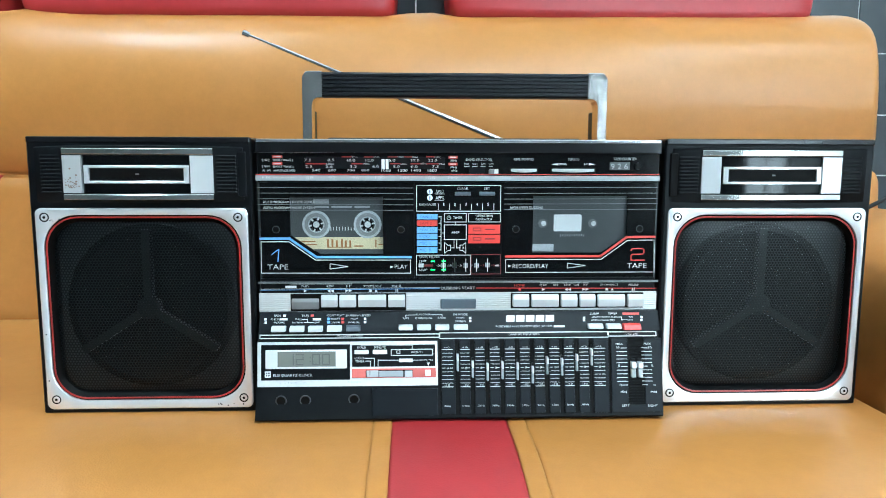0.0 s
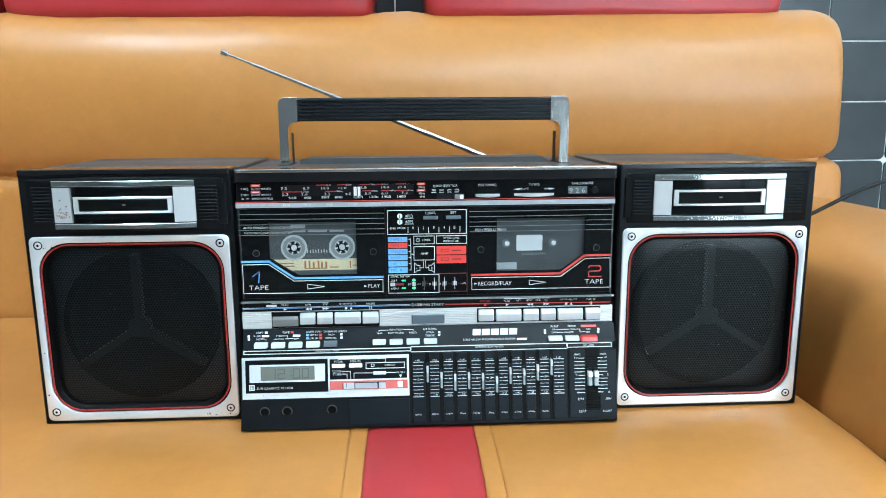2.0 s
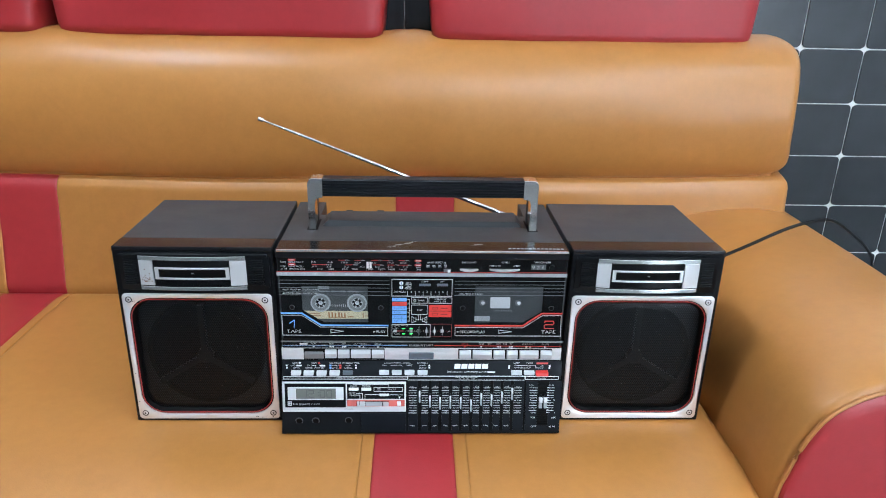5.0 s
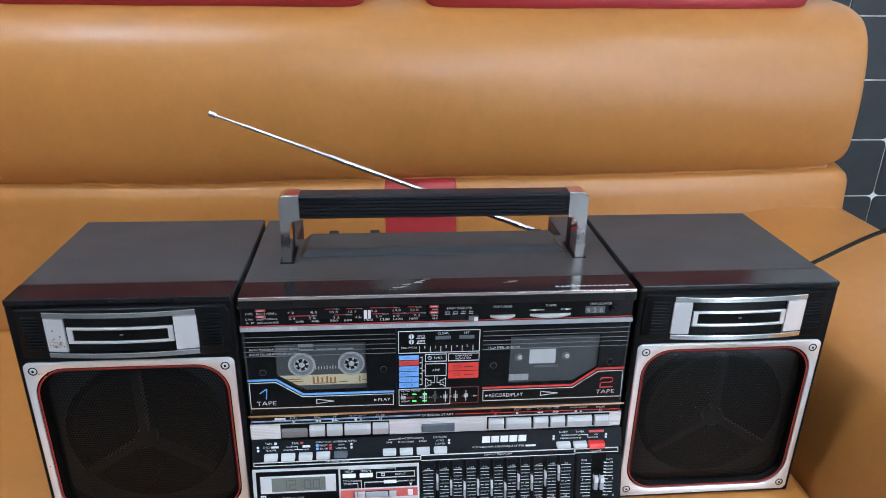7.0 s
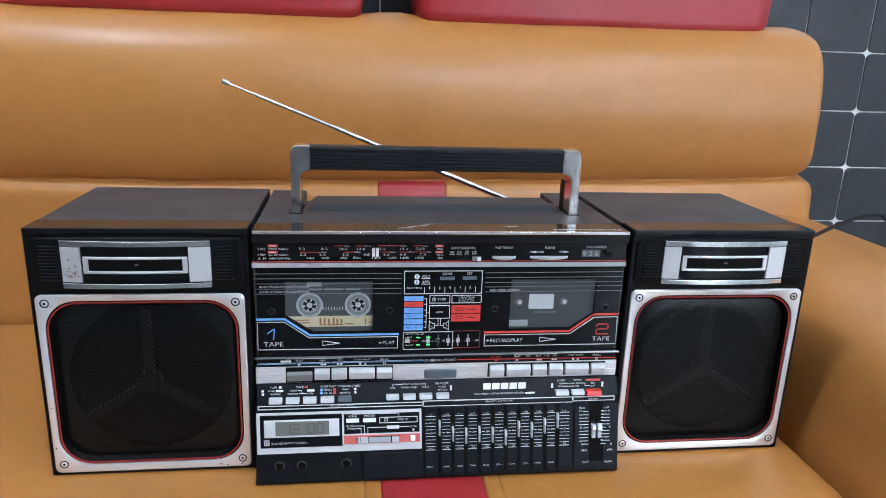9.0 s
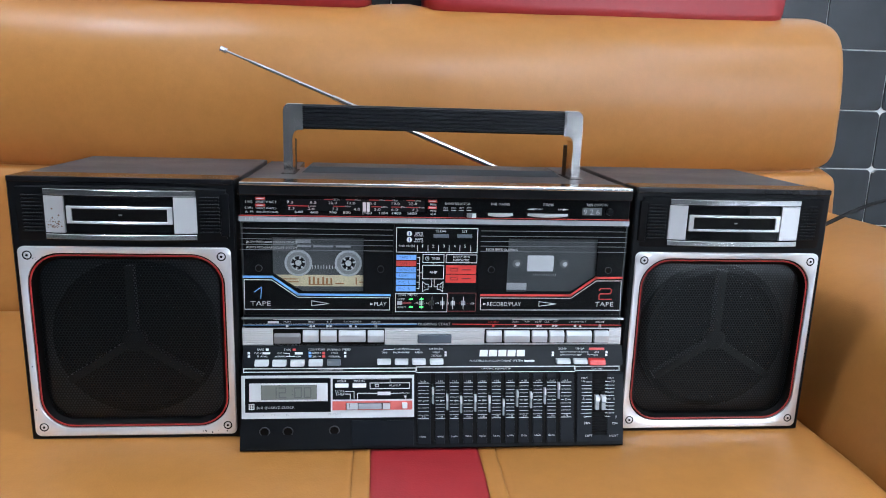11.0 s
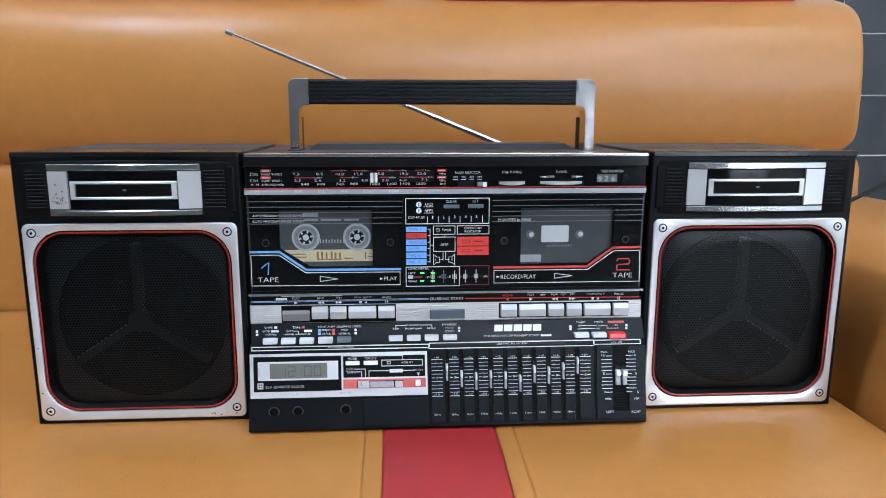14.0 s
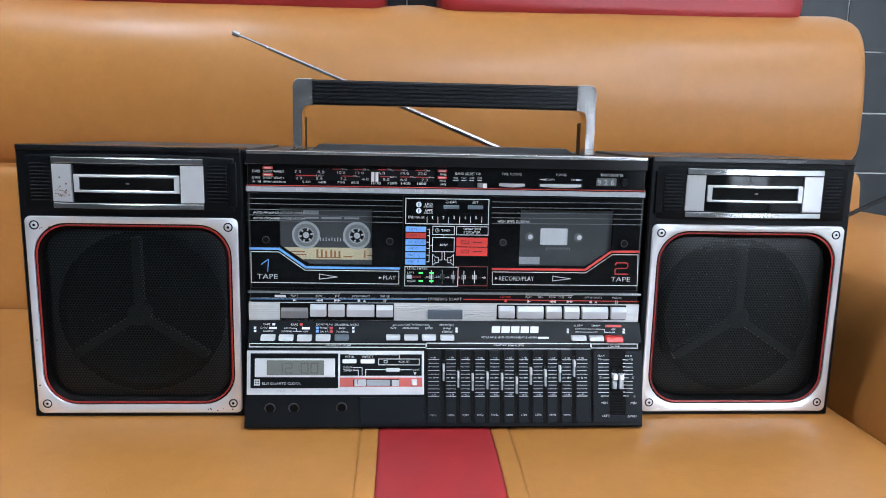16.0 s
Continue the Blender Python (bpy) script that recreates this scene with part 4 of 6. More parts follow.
# ---------------- cassettes behind the windows ----------------
def cassette(mid_u, hub_v, shell, label, dark):
    c = thing("cassette_tape", LEFT_X + mid_u * MM, FACE_Y + 0.0075, SEAT_Z + hub_v * MM, label, "cassette", "tapes in the decks")
    bm = bmesh.new()
    slab(bm, -50, -29, 50, 33, -9, 0, 1.0)
    part("shell", bm, shell, c)
    if not dark:
        bm = bmesh.new()
        slab(bm, -40, 10.5, 40, 30, -0.3, 0.25)
        part("upper_tint", bm, M_TAPE_DARK, c, "smoky upper part of the shell")
        bm = bmesh.new()
        slab(bm, -46, -19.5, 46, -10.0, -0.2, 0.4)
        paper = part("label", bm, M_TAPE_PAPER, c, "cream paper label")
        bm = bmesh.new()
        for u0, u1, v0, v1 in ((-33, -21, -13.8, -13.0), (-33, -20, -16.2, -15.4), (26, 27, -18, -12), (28.5, 33, -16.2, -15.4), (-12, -10.5, -18, -11.5), (-8.5, -7, -18, -11.5), (-5, -3.5, -18, -12.5), (-1, 0.5, -18, -11.5), (2, 3.5, -18, -12.5), (5.5, 7, -18, -12.5), (9.5, 16.5, -17.6, -16.6), (-12, 7.5, -18.3, -17.6)):
            slab(bm, u0, v0, u1, v1, 0.3, 0.6)
        tagged(part("label_marks", bm, M_PIPING, paper, "brown printed bars"), kind="stuff")
        bm = bmesh.new()
        for k, (u0, u1) in enumerate(((-21, -10), (-8, 8), (10, 22))):
            slab(bm, u0, 13.2, u1, 14.6, 0.2, 0.5)
        slab(bm, -22, 16.5, -10, 20, 0.2, 0.5)
        tagged(part("shell_marks", bm, M_GREY_PRINT, c, "pale printed bars"), kind="stuff")
        bm = bmesh.new()
        for k in range(9):
            slab(bm, -9.2 + 2.3 * k, -4.6, -8.6 + 2.3 * k, -1.6 - (k % 2) * 0.5, 0.2, 0.5)
        tagged(part("tape_scale", bm, M_PRINT, c, "white tick marks"), kind="stuff")
    else:
        bm = bmesh.new()
        loft(bm, [at(outline(-11.3, -6.3, 11.0, 7.2, 1.2), -0.2), at(outline(-11.3, -6.3, 11.0, 7.2, 1.2), 0.5)])
        part("label", bm, M_WHITE_KEY, c, "blank white label")
        bm = bmesh.new()
        for k in range(11):
            slab(bm, -6.0 + 1.9 * k, -10.6 + (k % 2) * 0.5, -5.5 + 1.9 * k, -8.4, 0, 0.4)
        tagged(part("tape_scale", bm, M_GREY_PRINT, c), kind="stuff")
        bm = bmesh.new()
        slab(bm, -30, -22.5, -11, -16.5, -0.2, 0.5, 0.3)
        part("pressure_pad", bm, M_SWITCH, c, "pale strip below the reel")
    for u in (-20.1, 20.1):
        bm = bmesh.new()
        q = [2 * math.pi * k / 36 for k in range(36)]
        if not dark:
            loft(bm, [at([(u + r * math.cos(x), r * math.sin(x)) for x in q], d) for r, d in ((11, 0), (11, 0.8), (9.6, 1.1), (9.0, 0.8), (6.4, 0.8), (6.0, 1.1), (5.6, 0.2))], False, False)
            reel = part("reel", bm, M_REEL, c, "pale translucent reel", smooth=True)
            bm = bmesh.new()
            disc(bm, u, 0, 4.9, 0.1, 0.45, 24)
            part("reel_well", bm, M_SLOT, reel)
            bm = bmesh.new()
            loft(bm, [at([(u + r * math.cos(x), r * math.sin(x)) for x in q], 0.95) for r in (9.2, 6.3)], False, False)
            part("tape_pack", bm, M_PACK, reel, "grey tape wound on the reel")
            bm = bmesh.new()
            for k in range(6):
                x = math.pi / 3 * k + 0.2
                tube(bm, [Vector(((u + 3.6 * math.cos(x)) * MM, -0.0006, 3.6 * math.sin(x) * MM)), Vector(((u + 6.0 * math.cos(x)) * MM, -0.0008, 6.0 * math.sin(x) * MM))], 0.0007, 6)
            disc(bm, u, 0, 2.6, 0.3, 2.0, 14, 1.8)
            part("hub", bm, M_HUB, reel, "white toothed hub")
        else:
            disc(bm, u, 0, 3.6, 0, 0.4, 28)
            reel = part("reel_well", bm, M_GREY_KEY, c, "grey ring round the hub")
            bm = bmesh.new()
            disc(bm, u + 0.6, 0, 2.0, 0.3, 1.4, 16, 1.7)
            part("hub", bm, M_HUB, reel, "pale drive hub")
    return c


cassette(-93.0, 149.5, M_TAPE_SHELL, "smoky clear cassette with a cream label behind the door", False)
cassette(86.4, 150.2, M_TAPE_DARK, "dark cassette with a blank white label behind the door", True)

# ---------------- middle display ----------------
bm = bmesh.new()
slab(bm, -36.0, 107.5, 32.6, 182.6, -8, -2.6)
mid = part("display_panel", bm, M_GLOSS, radio, "black display panel between the tape doors")
W3, BL, RD, DR, NV = ink("display_lettering", M_PRINT, mid, "white lettering and diagram lines"), ink("blue_field", M_BLUE_PRINT, mid, "blue function fields"), ink("red_field", M_RED_PRINT, mid, "red function fields"), ink("dark_red_lines", M_DARK_RED, mid), ink("navy_lettering", M_NAVY_PRINT, mid, "navy lettering")
box_line(W3, -34.2, 180.5, 31.7, 160.4, 0.5)
for q in ((-23.9, 175.7), (-23.9, 170.8)):
    dot_print(W3, *q, 2.15)
    line(NV, q[0], q[1] - 1.2, q[0], q[1] + 1.2, 0.8, 0.5)
words(W3, "APLD", -19.4, 174.6, -13.0, 177.0), line(W3, -19.9, 173.9, -12.7, 173.9, 0.35)
words(W3, "APPS", -19.4, 169.7, -13.0, 172.1), line(W3, -19.9, 169.0, -12.7, 169.0, 0.35)
words(W3, "CLEAR", -2.6, 177.1, 6.0, 179.2), words(W3, "SET", 18.6, 177.2, 23.3, 179.2)
key("clear_key", -4.4, 172.6, 8.1, 175.6, M_SLATE_KEY, mid, 1.2, "slate grey push key", 0.3)
key("set_key", 14.9, 172.6, 27.2, 175.7, M_SLATE_KEY, mid, 1.2, "slate grey push key", 0.3)
words(W3, "END PAUSE", -32.1, 164.7, -19.3, 166.5)
for t, p, q in (("1", (-17.2, 161.5), (-13.0, 164.5)), ("2", (-8.6, 161.4), (-4.4, 164.5)), ("3", (0.0, 161.4), (4.3, 164.7)), ("4", (8.7, 161.4), (13.1, 164.7)), ("5", (17.5, 161.6), (21.7, 164.7)), ("", (26.4, 161.6), (26.3, 164.7))):
    line(W3, p[0], p[1], p[0], p[1] + 4.6, 0.4)
    if t:
        k = 0.35 if t == "1" else 0.7
        words(W3, t, q[0] - k, q[1], q[0] + k, q[1] + 2.2)
for t, bmx, p in (("TAPE 1", BL, (-34.1, 154.0, -17.9, 158.1)), ("TAPE 2", RD, (-34.1, 148.7, -17.9, 153.2)), ("PHONO/LINE", BL, (-34.1, 143.4, -17.9, 147.9)), ("RADIO", BL, (-34.1, 138.3, -17.9, 142.7)), ("MIC  L", BL, (-34.1, 132.9, -17.9, 137.4)), ("MIC  R", BL, (-34.1, 127.4, -17.9, 132.1))):
    rect(bmx, *p)
    long = min(12.5, 1.55 * len(t))
    words(NV if bmx is BL else DR, t, p[0] + 2.2, p[1] + 1.1, p[0] + 2.2 + long, p[3] - 1.1)
    m = (p[1] + p[3]) / 2
    line(W3, p[2] + 1.0, m, p[2] + 2.6, m, 0.4)
line(W3, -15.1, 156.3, -15.1, 129.6, 0.4)
line(W3, -15.1, 143.2, -12.8, 143.2, 0.4)
box_line(W3, -12.5, 158.6, 4.7, 151.9, 0.45), box_line(W3, 6.5, 158.6, 31.8, 151.9, 0.45), box_line(W3, -12.5, 149.6, 4.8, 138.1, 0.45)
q = (-8.9, 155.2)
ring_print(W3, *q, 1.45, 0.35), line(W3, q[0], q[1], q[0], q[1] + 1.0, 0.3), line(W3, q[0], q[1], q[0] + 0.8, q[1], 0.3)
words(W3, "TIMER", -5.7, 154.3, 1.6, 156.2)
words(W3, "OPERATION", 12.1, 155.8, 25.6, 157.7), words(W3, "INDICATOR", 12.3, 153.1, 25.3, 155.0)
line(W3, -3.8, 151.8, -3.8, 149.7, 0.4)
words(W3, "AMP", -6.8, 142.6, -0.7, 144.6)
line(W3, -4.8, 138.1, -4.7, 131.4, 0.4), line(W3, -2.7, 138.1, -2.7, 131.4, 0.4)
line(W3, -7.8, 131.4, -4.7, 131.4, 0.4), line(W3, -2.7, 131.4, 0.0, 131.4, 0.4)
strokes(W3, [(-12.3, 135.7), (-12.2, 127.2), (-9.7, 129.2), (-7.6, 129.2), (-7.6, 133.5), (-9.7, 133.5)], 0.4, True)
strokes(W3, [(4.5, 135.7), (4.5, 127.1), (2.1, 129.2), (-0.1, 129.2), (-0.1, 133.5), (2.1, 133.5)], 0.4, True)
words(W3, "L", -10.9, 130.4, -9.9, 132.3), words(W3, "R", 2.1, 130.4, 3.3, 132.3)
rect(RD, 6.5, 142.5, 31.6, 149.7), rect(RD, 6.5, 135.0, 31.7, 141.8)
for p in ((10.5, 144.9, 16.3, 147.1), (10.6, 137.4, 16.4, 139.6)):
    box_line(DR, *p, 0.6)
    rect(DR, p[0] + 9.2, p[1] + 0.6, p[2] + 11.0, p[3] - 0.6, 0.4)
box_line(W3, -34.3, 125.6, 8.4, 109.8, 0.45)
box_line(DR, 8.8, 126.1, 32.3, 110.4, 0.5)
words(W3, "LEVEL METER", -32.3, 123.4, -16.2, 125.0), words(W3, "LEFT", -32.3, 119.9, -26.7, 121.5), words(W3, "RIGHT", -32.3, 113.0, -25.5, 114.7)
for t, p in (("-20", (-18.7, 116.6, -15.2, 118.1)), ("-10", (-10.4, 116.6, -6.5, 118.1)), ("-5", (-1.6, 116.6, 1.5, 118.1)), ("0", (8.2, 116.6, 9.9, 118.1)), ("+3", (15.9, 116.5, 19.3, 118.1)), ("+5", (24.7, 116.5, 27.6, 118.0)), ("dB", (27.9, 116.5, 31.2, 118.0))):
    words(DR if t[0] == "+" else W3, t, *p)
METER = ink("meter_blocks", M_GREY_PRINT, mid, "grey hatched meter blocks")
rect(METER, -32.8, 115.9, -28.8, 119.0)
rect(DR, -28.5, 116.5, -21.4, 118.2)
for p in ((-12.9, 117.5), (-4.2, 117.6), (-4.2, 117.5), (4.6, 117.4), (13.2, 117.4), (21.9, 117.6)):
    line(W3, p[0], p[1] - 5.0, p[0], p[1] + 5.0, 0.4)
    for k in range(4):
        rect(METER, p[0] - 1.7 + 0.9 * k, p[1] - 1.8, p[0] - 1.15 + 0.9 * k, p[1] + 1.8, 0.45)
for k, p in enumerate(((-21.5, 120.7), (-12.9, 120.7), (-21.5, 114.1), (-12.9, 114.1))):
    bm = bmesh.new()
    solid(bm, p[0] - 1.6, p[1] - 0.5, p[0] + 1.6, p[1] + 0.5, 0.2, 0.75, 0.15)
    part("level_led", bm, M_GREEN_LED, mid, "lit green level lamp")

# ---------------- tape keys ----------------
bm = bmesh.new()
slab(bm, -156.6, 81.8, 156.6, 107.2, -8, -2.9)
strip = part("key_panel", bm, M_SATIN, radio, "black panel that carries the tape keys")
slotted("silver_line", -158.8, 103.3, 159.7, 105.1, M_CHROME, strip, "thin silver line", 0.6)
bm = bmesh.new()
k0, k1 = (-158.4, 80.7), (158.7, 95.7)
sec = [(81.0, -4.0), (81.0, -2.1)]
for i in range(8):
    v = 81.8 + i * 1.55
    sec += [(v, -2.1), (v + 0.2, -1.75), (v + 0.85, -1.75), (v + 1.05, -2.1)]
sec += [(k1[1], -2.1), (k1[1], -4.0)]
loft(bm, [[Vector((u * MM, -q * MM, v * MM)) for v, q in sec] for u in (k0[0], k1[0])])
silver = part("silver_band", bm, M_BRUSHED, radio, "brushed silver band with fine grooves")
KL = ink("key_lettering", M_PRINT, strip, "white key lettering")
KB, KR = ink("blue_rule", M_BLUE_PRINT, strip, "thin blue rule"), ink("red_rule", M_RED_PRINT, strip, "thin red rule")
line(KB, -157.7, 98.2, -16.3, 98.8, 0.35), line(KL, -157.6, 99.0, -16.3, 99.7, 0.2)
line(KR, 13.5, 99.1, 158.3, 98.2, 0.6)
rect(KL, -137.8, 99.8, -129.0, 101.6)
words(KL, "PLAY", -124.9, 100.4, -119.0, 102.1), words(KL, "REW", -105.1, 100.3, -100.0, 102.0), words(KL, "FF", -89.8, 100.4, -86.0, 101.9)
words(KL, "STOP/EJECT", -76.3, 100.3, -62.0, 101.9), words(KL, "PAUSE", -53.6, 100.2, -46.4, 101.9)
words(KL, "DUBBING START", -15.0, 98.1, 12.1, 100.3)
line(KL, -133.1, 103.0, -85.6, 102.9, 0.3)
words(KR, "RECORD", 43.5, 100.3, 52.2, 101.9)
words(KL, "PLAY", 64.2, 100.4, 69.6, 102.1), words(KL, "REV", 74.7, 100.7, 78.9, 102.1), words(KL, "REW", 83.7, 100.6, 88.9, 102.2), words(KL, "CUE", 91.4, 100.6, 95.8, 102.2), words(KL, "FF", 99.5, 100.6, 102.5, 102.1)
words(KL, "STOP/EJECT", 112.9, 100.3, 127.7, 102.0), words(KL, "PAUSE", 136.0, 100.2, 143.6, 102.0)
line(KL, 64.2, 103.0, 103.3, 102.9, 0.3)


def arrow(bm, u, v, s=1.0, w=1.3):
    flat(bm, [(u - s * w, v - w), (u + s * w, v), (u - s * w, v + w)])


for p, kind_ in (((-122.0, 97.5), ">"), ((-102.4, 97.4), "<<"), ((-88.0, 97.5), ">>"), ((-68.7, 97.4), "#^"), ((-50.1, 97.5), "||"), ((47.9, 97.8), "o"), ((67.1, 97.7), ">"), ((86.6, 97.6), "<<"), ((101.0, 97.7), ">>"), ((120.4, 97.6), "#^"), ((139.8, 97.5), "||")):
    u, v = p
    if kind_ == ">":
        arrow(KL, u, v)
    elif kind_ == "<<":
        arrow(KL, u - 1.3, v, -1), arrow(KL, u + 1.3, v, -1)
    elif kind_ == ">>":
        arrow(KL, u - 1.3, v), arrow(KL, u + 1.3, v)
    elif kind_ == "#^":
        rect(KL, u - 3.2, v - 1, u - 1.2, v + 1), flat(KL, [(u + 1, v - 1), (u + 3.4, v - 1), (u + 2.2, v + 1.1)])
    elif kind_ == "||":
        line(KL, u - 0.7, v - 1, u - 0.7, v + 1, 0.6), line(KL, u + 0.7, v - 1, u + 0.7, v + 1, 0.6)
    else:
        dot_print(KR, u, v, 1.1)
p = (-133.7, 82.8, -42.7, 95.4)
slotted("key_slot", p[0], 81.4, p[2], p[3], M_SLOT, silver, "black key slot", 1.0)
p = (40.8, 82.6, 147.9, 95.0)
slotted("key_slot", p[0], 82.6, p[2], p[3], M_SLOT, silver, "black key slot", 1.0)


def tape_key(u0, v0, u1, v1, h=5.0, m=M_SILVER_KEY, label="silver piano key"):
    """A key whose upper third slopes back."""
    bm = bmesh.new()
    v0 = max(v0, 82.2)
    u0, u1 = u0 + 0.25, u1 - 0.25
    cut = v0 + (v1 - v0) * 0.62
    rings = []
    for u, e in ((u0, 0.5), (u0 + 0.5, 0.0), (u1 - 0.5, 0.0), (u1, 0.5)):
        rings.append([Vector((u * MM, -(-2.5 + q) * MM, v * MM)) for v, q in ((v0 + e, 0), (v1 - e, 0), (v1 - e, h - 1.8 - e), (cut, h - e), (v0 + e, h - 0.2 - e))])
    loft(bm, rings)
    part("tape_key", bm, m, silver, label)


tape_key(-133.2, 83.1, -111.1, 92.3, 2.4, M_GREY_KEY, "grey pressed piano key")
tape_key(-109.7, 85.2, -96.4, 94.5), tape_key(-95.4, 85.1, -81.9, 94.4), tape_key(-80.7, 85.2, -58.2, 94.4), tape_key(-57.1, 85.0, -43.2, 94.3)
tape_key(41.8, 84.6, 55.4, 94.1), tape_key(56.8, 84.5, 79.1, 94.0), tape_key(80.6, 84.5, 94.1, 93.9), tape_key(95.6, 84.4, 108.7, 94.0), tape_key(110.2, 84.4, 132.5, 93.8), tape_key(134.3, 84.2, 147.6, 93.8)
key("dubbing_key", -15.5, 82.7, 13.1, 90.6, M_SLATE_KEY, silver, 2.6, "slate grey dubbing key", 0.6)

# ---------------- sloping switch panel ----------------
bm = bmesh.new()
s0, s1 = (-157.2, 65.7), (159.5, 79.8)
solid(bm, *s0, s1[0], 80.6, -0.4, 0.15)
slope = part("switch_panel", bm, M_PANEL, radio, "dark grey sloping switch panel")
SL, SB, SR = ink("switch_lettering", M_PRINT, slope, "white switch lettering"), ink("blue_squares", M_BLUE_PRINT, slope), ink("red_squares", M_RED_PRINT, slope)
for t, p in (("TAPE", (-147.0, 77.7, -140.9, 79.1)), ("TAPE", (-125.0, 77.5, -119.0, 79.0)), ("CONT PLAY", (-105.0, 77.7, -91.7, 79.1)), ("DUBBING SPEED", (-89.9, 77.6, -70.7, 79.0)),
             ("CrO2/", (-148.5, 75.2, -142.7, 76.5)), ("NORMAL", (-146.1, 72.9, -137.6, 74.1)), ("CrO2", (-129.8, 75.1, -124.8, 76.4)), ("NORMAL", (-131.7, 72.8, -123.3, 74.0)), ("OFF", (-114.7, 72.7, -110.7, 73.9)),
             ("REPEAT", (-101.7, 75.2, -94.8, 76.5)), ("2A/1A", (-101.6, 72.7, -94.7, 74.0)), ("HIGH", (-86.2, 75.3, -81.1, 76.5)), ("NORMAL", (-88.2, 72.6, -79.0, 73.9)),
             ("TAPE", (-45.4, 75.3, -40.6, 76.6)), ("PHONO/LINE", (-35.4, 75.4, -22.2, 76.6)), ("RADIO", (-17.5, 75.4, -11.1, 76.7)), ("FUNCTION", (-34.6, 77.9, -23.0, 79.2)),
             ("FM MODE", (-5.5, 77.7, 6.0, 79.2)), ("MONO", (-2.8, 75.3, 3.4, 76.6)), ("STEREO", (-3.8, 72.8, 4.5, 74.2)),
             ("SLEEP", (104.2, 77.8, 111.6, 79.2)), ("TIMER", (118.8, 77.7, 126.6, 79.1)), ("ON", (105.6, 75.4, 108.8, 76.6)), ("OFF", (104.9, 73.1, 108.8, 74.3)), ("ON", (120.7, 75.3, 123.9, 76.5)), ("OFF", (120.0, 73.0, 123.8, 74.2)), ("ON", (135.4, 75.2, 138.7, 76.4)), ("OFF", (134.7, 72.9, 138.6, 74.1)),
             ("PORTABLE HI-FI COMPONENT SYSTEM", (28.3, 68.9, 73.0, 70.3))):
    words(SL, t, *p)
rect(SL, -141.9, 75.0, -135.8, 76.4), rect(SL, -115.9, 74.8, -109.7, 76.4), rect(SL, 74.4, 68.7, 83.1, 70.0)
rect(SL, -139.4, 77.6, -137.2, 79.2), rect(SR, -117.8, 77.5, -115.4, 79.1)
rect(SB, -104.8, 74.9, -102.6, 76.7), rect(SB, -104.7, 72.6, -102.5, 74.3), rect(SR, -93.9, 74.9, -91.5, 76.6), rect(SR, -93.8, 72.5, -91.4, 74.3)
rect(SR, 130.7, 77.4, 144.1, 79.1)
for p in ((-152.9, 75.8), (-152.6, 73.5), (-75.1, 75.8), (-75.0, 73.4), (8.1, 75.8), (8.0, 73.8), (99.3, 75.4), (99.1, 73.6), (145.9, 75.6), (145.5, 73.6)):
    rect(SL, p[0] - 0.9, p[1] - 0.8, p[0] + 0.9, p[1] + 0.8)
line(SL, -43.3, 78.2, -35.2, 78.3, 0.3), line(SL, -22.5, 78.4, -14.1, 78.4, 0.3), line(SL, -43.3, 78.2, -43.3, 77.1, 0.3), line(SL, -14.1, 78.4, -14.1, 77.2, 0.3)
line(SL, -124.4, 75.6, -120.3, 75.6, 0.3), line(SL, -120.3, 75.6, -120.1, 73.4, 0.3), line(SL, -122.7, 73.4, -115.5, 73.4, 0.3)
line(SL, 109.0, 76.0, 120.3, 75.9, 0.3), line(SL, 109.0, 73.7, 119.5, 73.6, 0.3), line(SL, 124.3, 75.9, 129.7, 75.8, 0.3), line(SL, 129.7, 75.8, 129.4, 73.7, 0.3), line(SL, 129.4, 73.7, 134.3, 73.7, 0.3)
# five slanted blocks stand for the maker's mark
p, q = (36.4, 72.9), (75.8, 77.7)
for i in range(5):
    w = (q[0] - p[0]) / 5
    u0 = p[0] + i * w
    flat(SL, [(u0, p[1]), (u0 + w * 0.86, p[1]), (u0 + w * 0.94, q[1]), (u0 + w * 0.08, q[1])], 0.5)
for k, p in enumerate(((-147.6, 67.2, -136.3, 71.3), (-133.5, 67.1, -122.0, 71.2), (-119.1, 67.0, -107.6, 71.2), (-104.5, 67.1, -92.9, 71.4), (-48.7, 67.9, -37.4, 71.6), (-34.3, 67.8, -23.1, 71.6), (-20.0, 67.7, -8.7, 71.7), (-5.3, 67.8, 6.1, 71.6), (101.2, 67.8, 113.6, 71.5), (116.0, 67.7, 128.1, 71.4))):
    key("push_switch", *p, M_SWITCH, slope, 4.5, "white push switch", 0.6)
key("push_switch", -89.7, 67.1, -78.4, 71.4, M_SLATE_KEY, slope, 3.5, "slate grey push switch", 0.6)
key("push_switch", 129.3, 66.9, 143.7, 71.5, M_RED_KEY, slope, 5.0, "red push switch", 0.7)
box_line(SL, -156.3, 62.0, -16.8, 64.5, 0.6), box_line(SL, -16.3, 61.1, 117.3, 65.2, 0.6), box_line(SL, 117.8, 61.9, 156.0, 65.0, 0.6)
words(SL, "PROGRAM TIMER", -96.5, 63.0, -76.5, 64.3), words(SL, "GRAPHIC EQUALIZER", 38.0, 63.0, 62.7, 64.5), words(SL, "VOLUME", 131.5, 62.4, 141.1, 63.9)

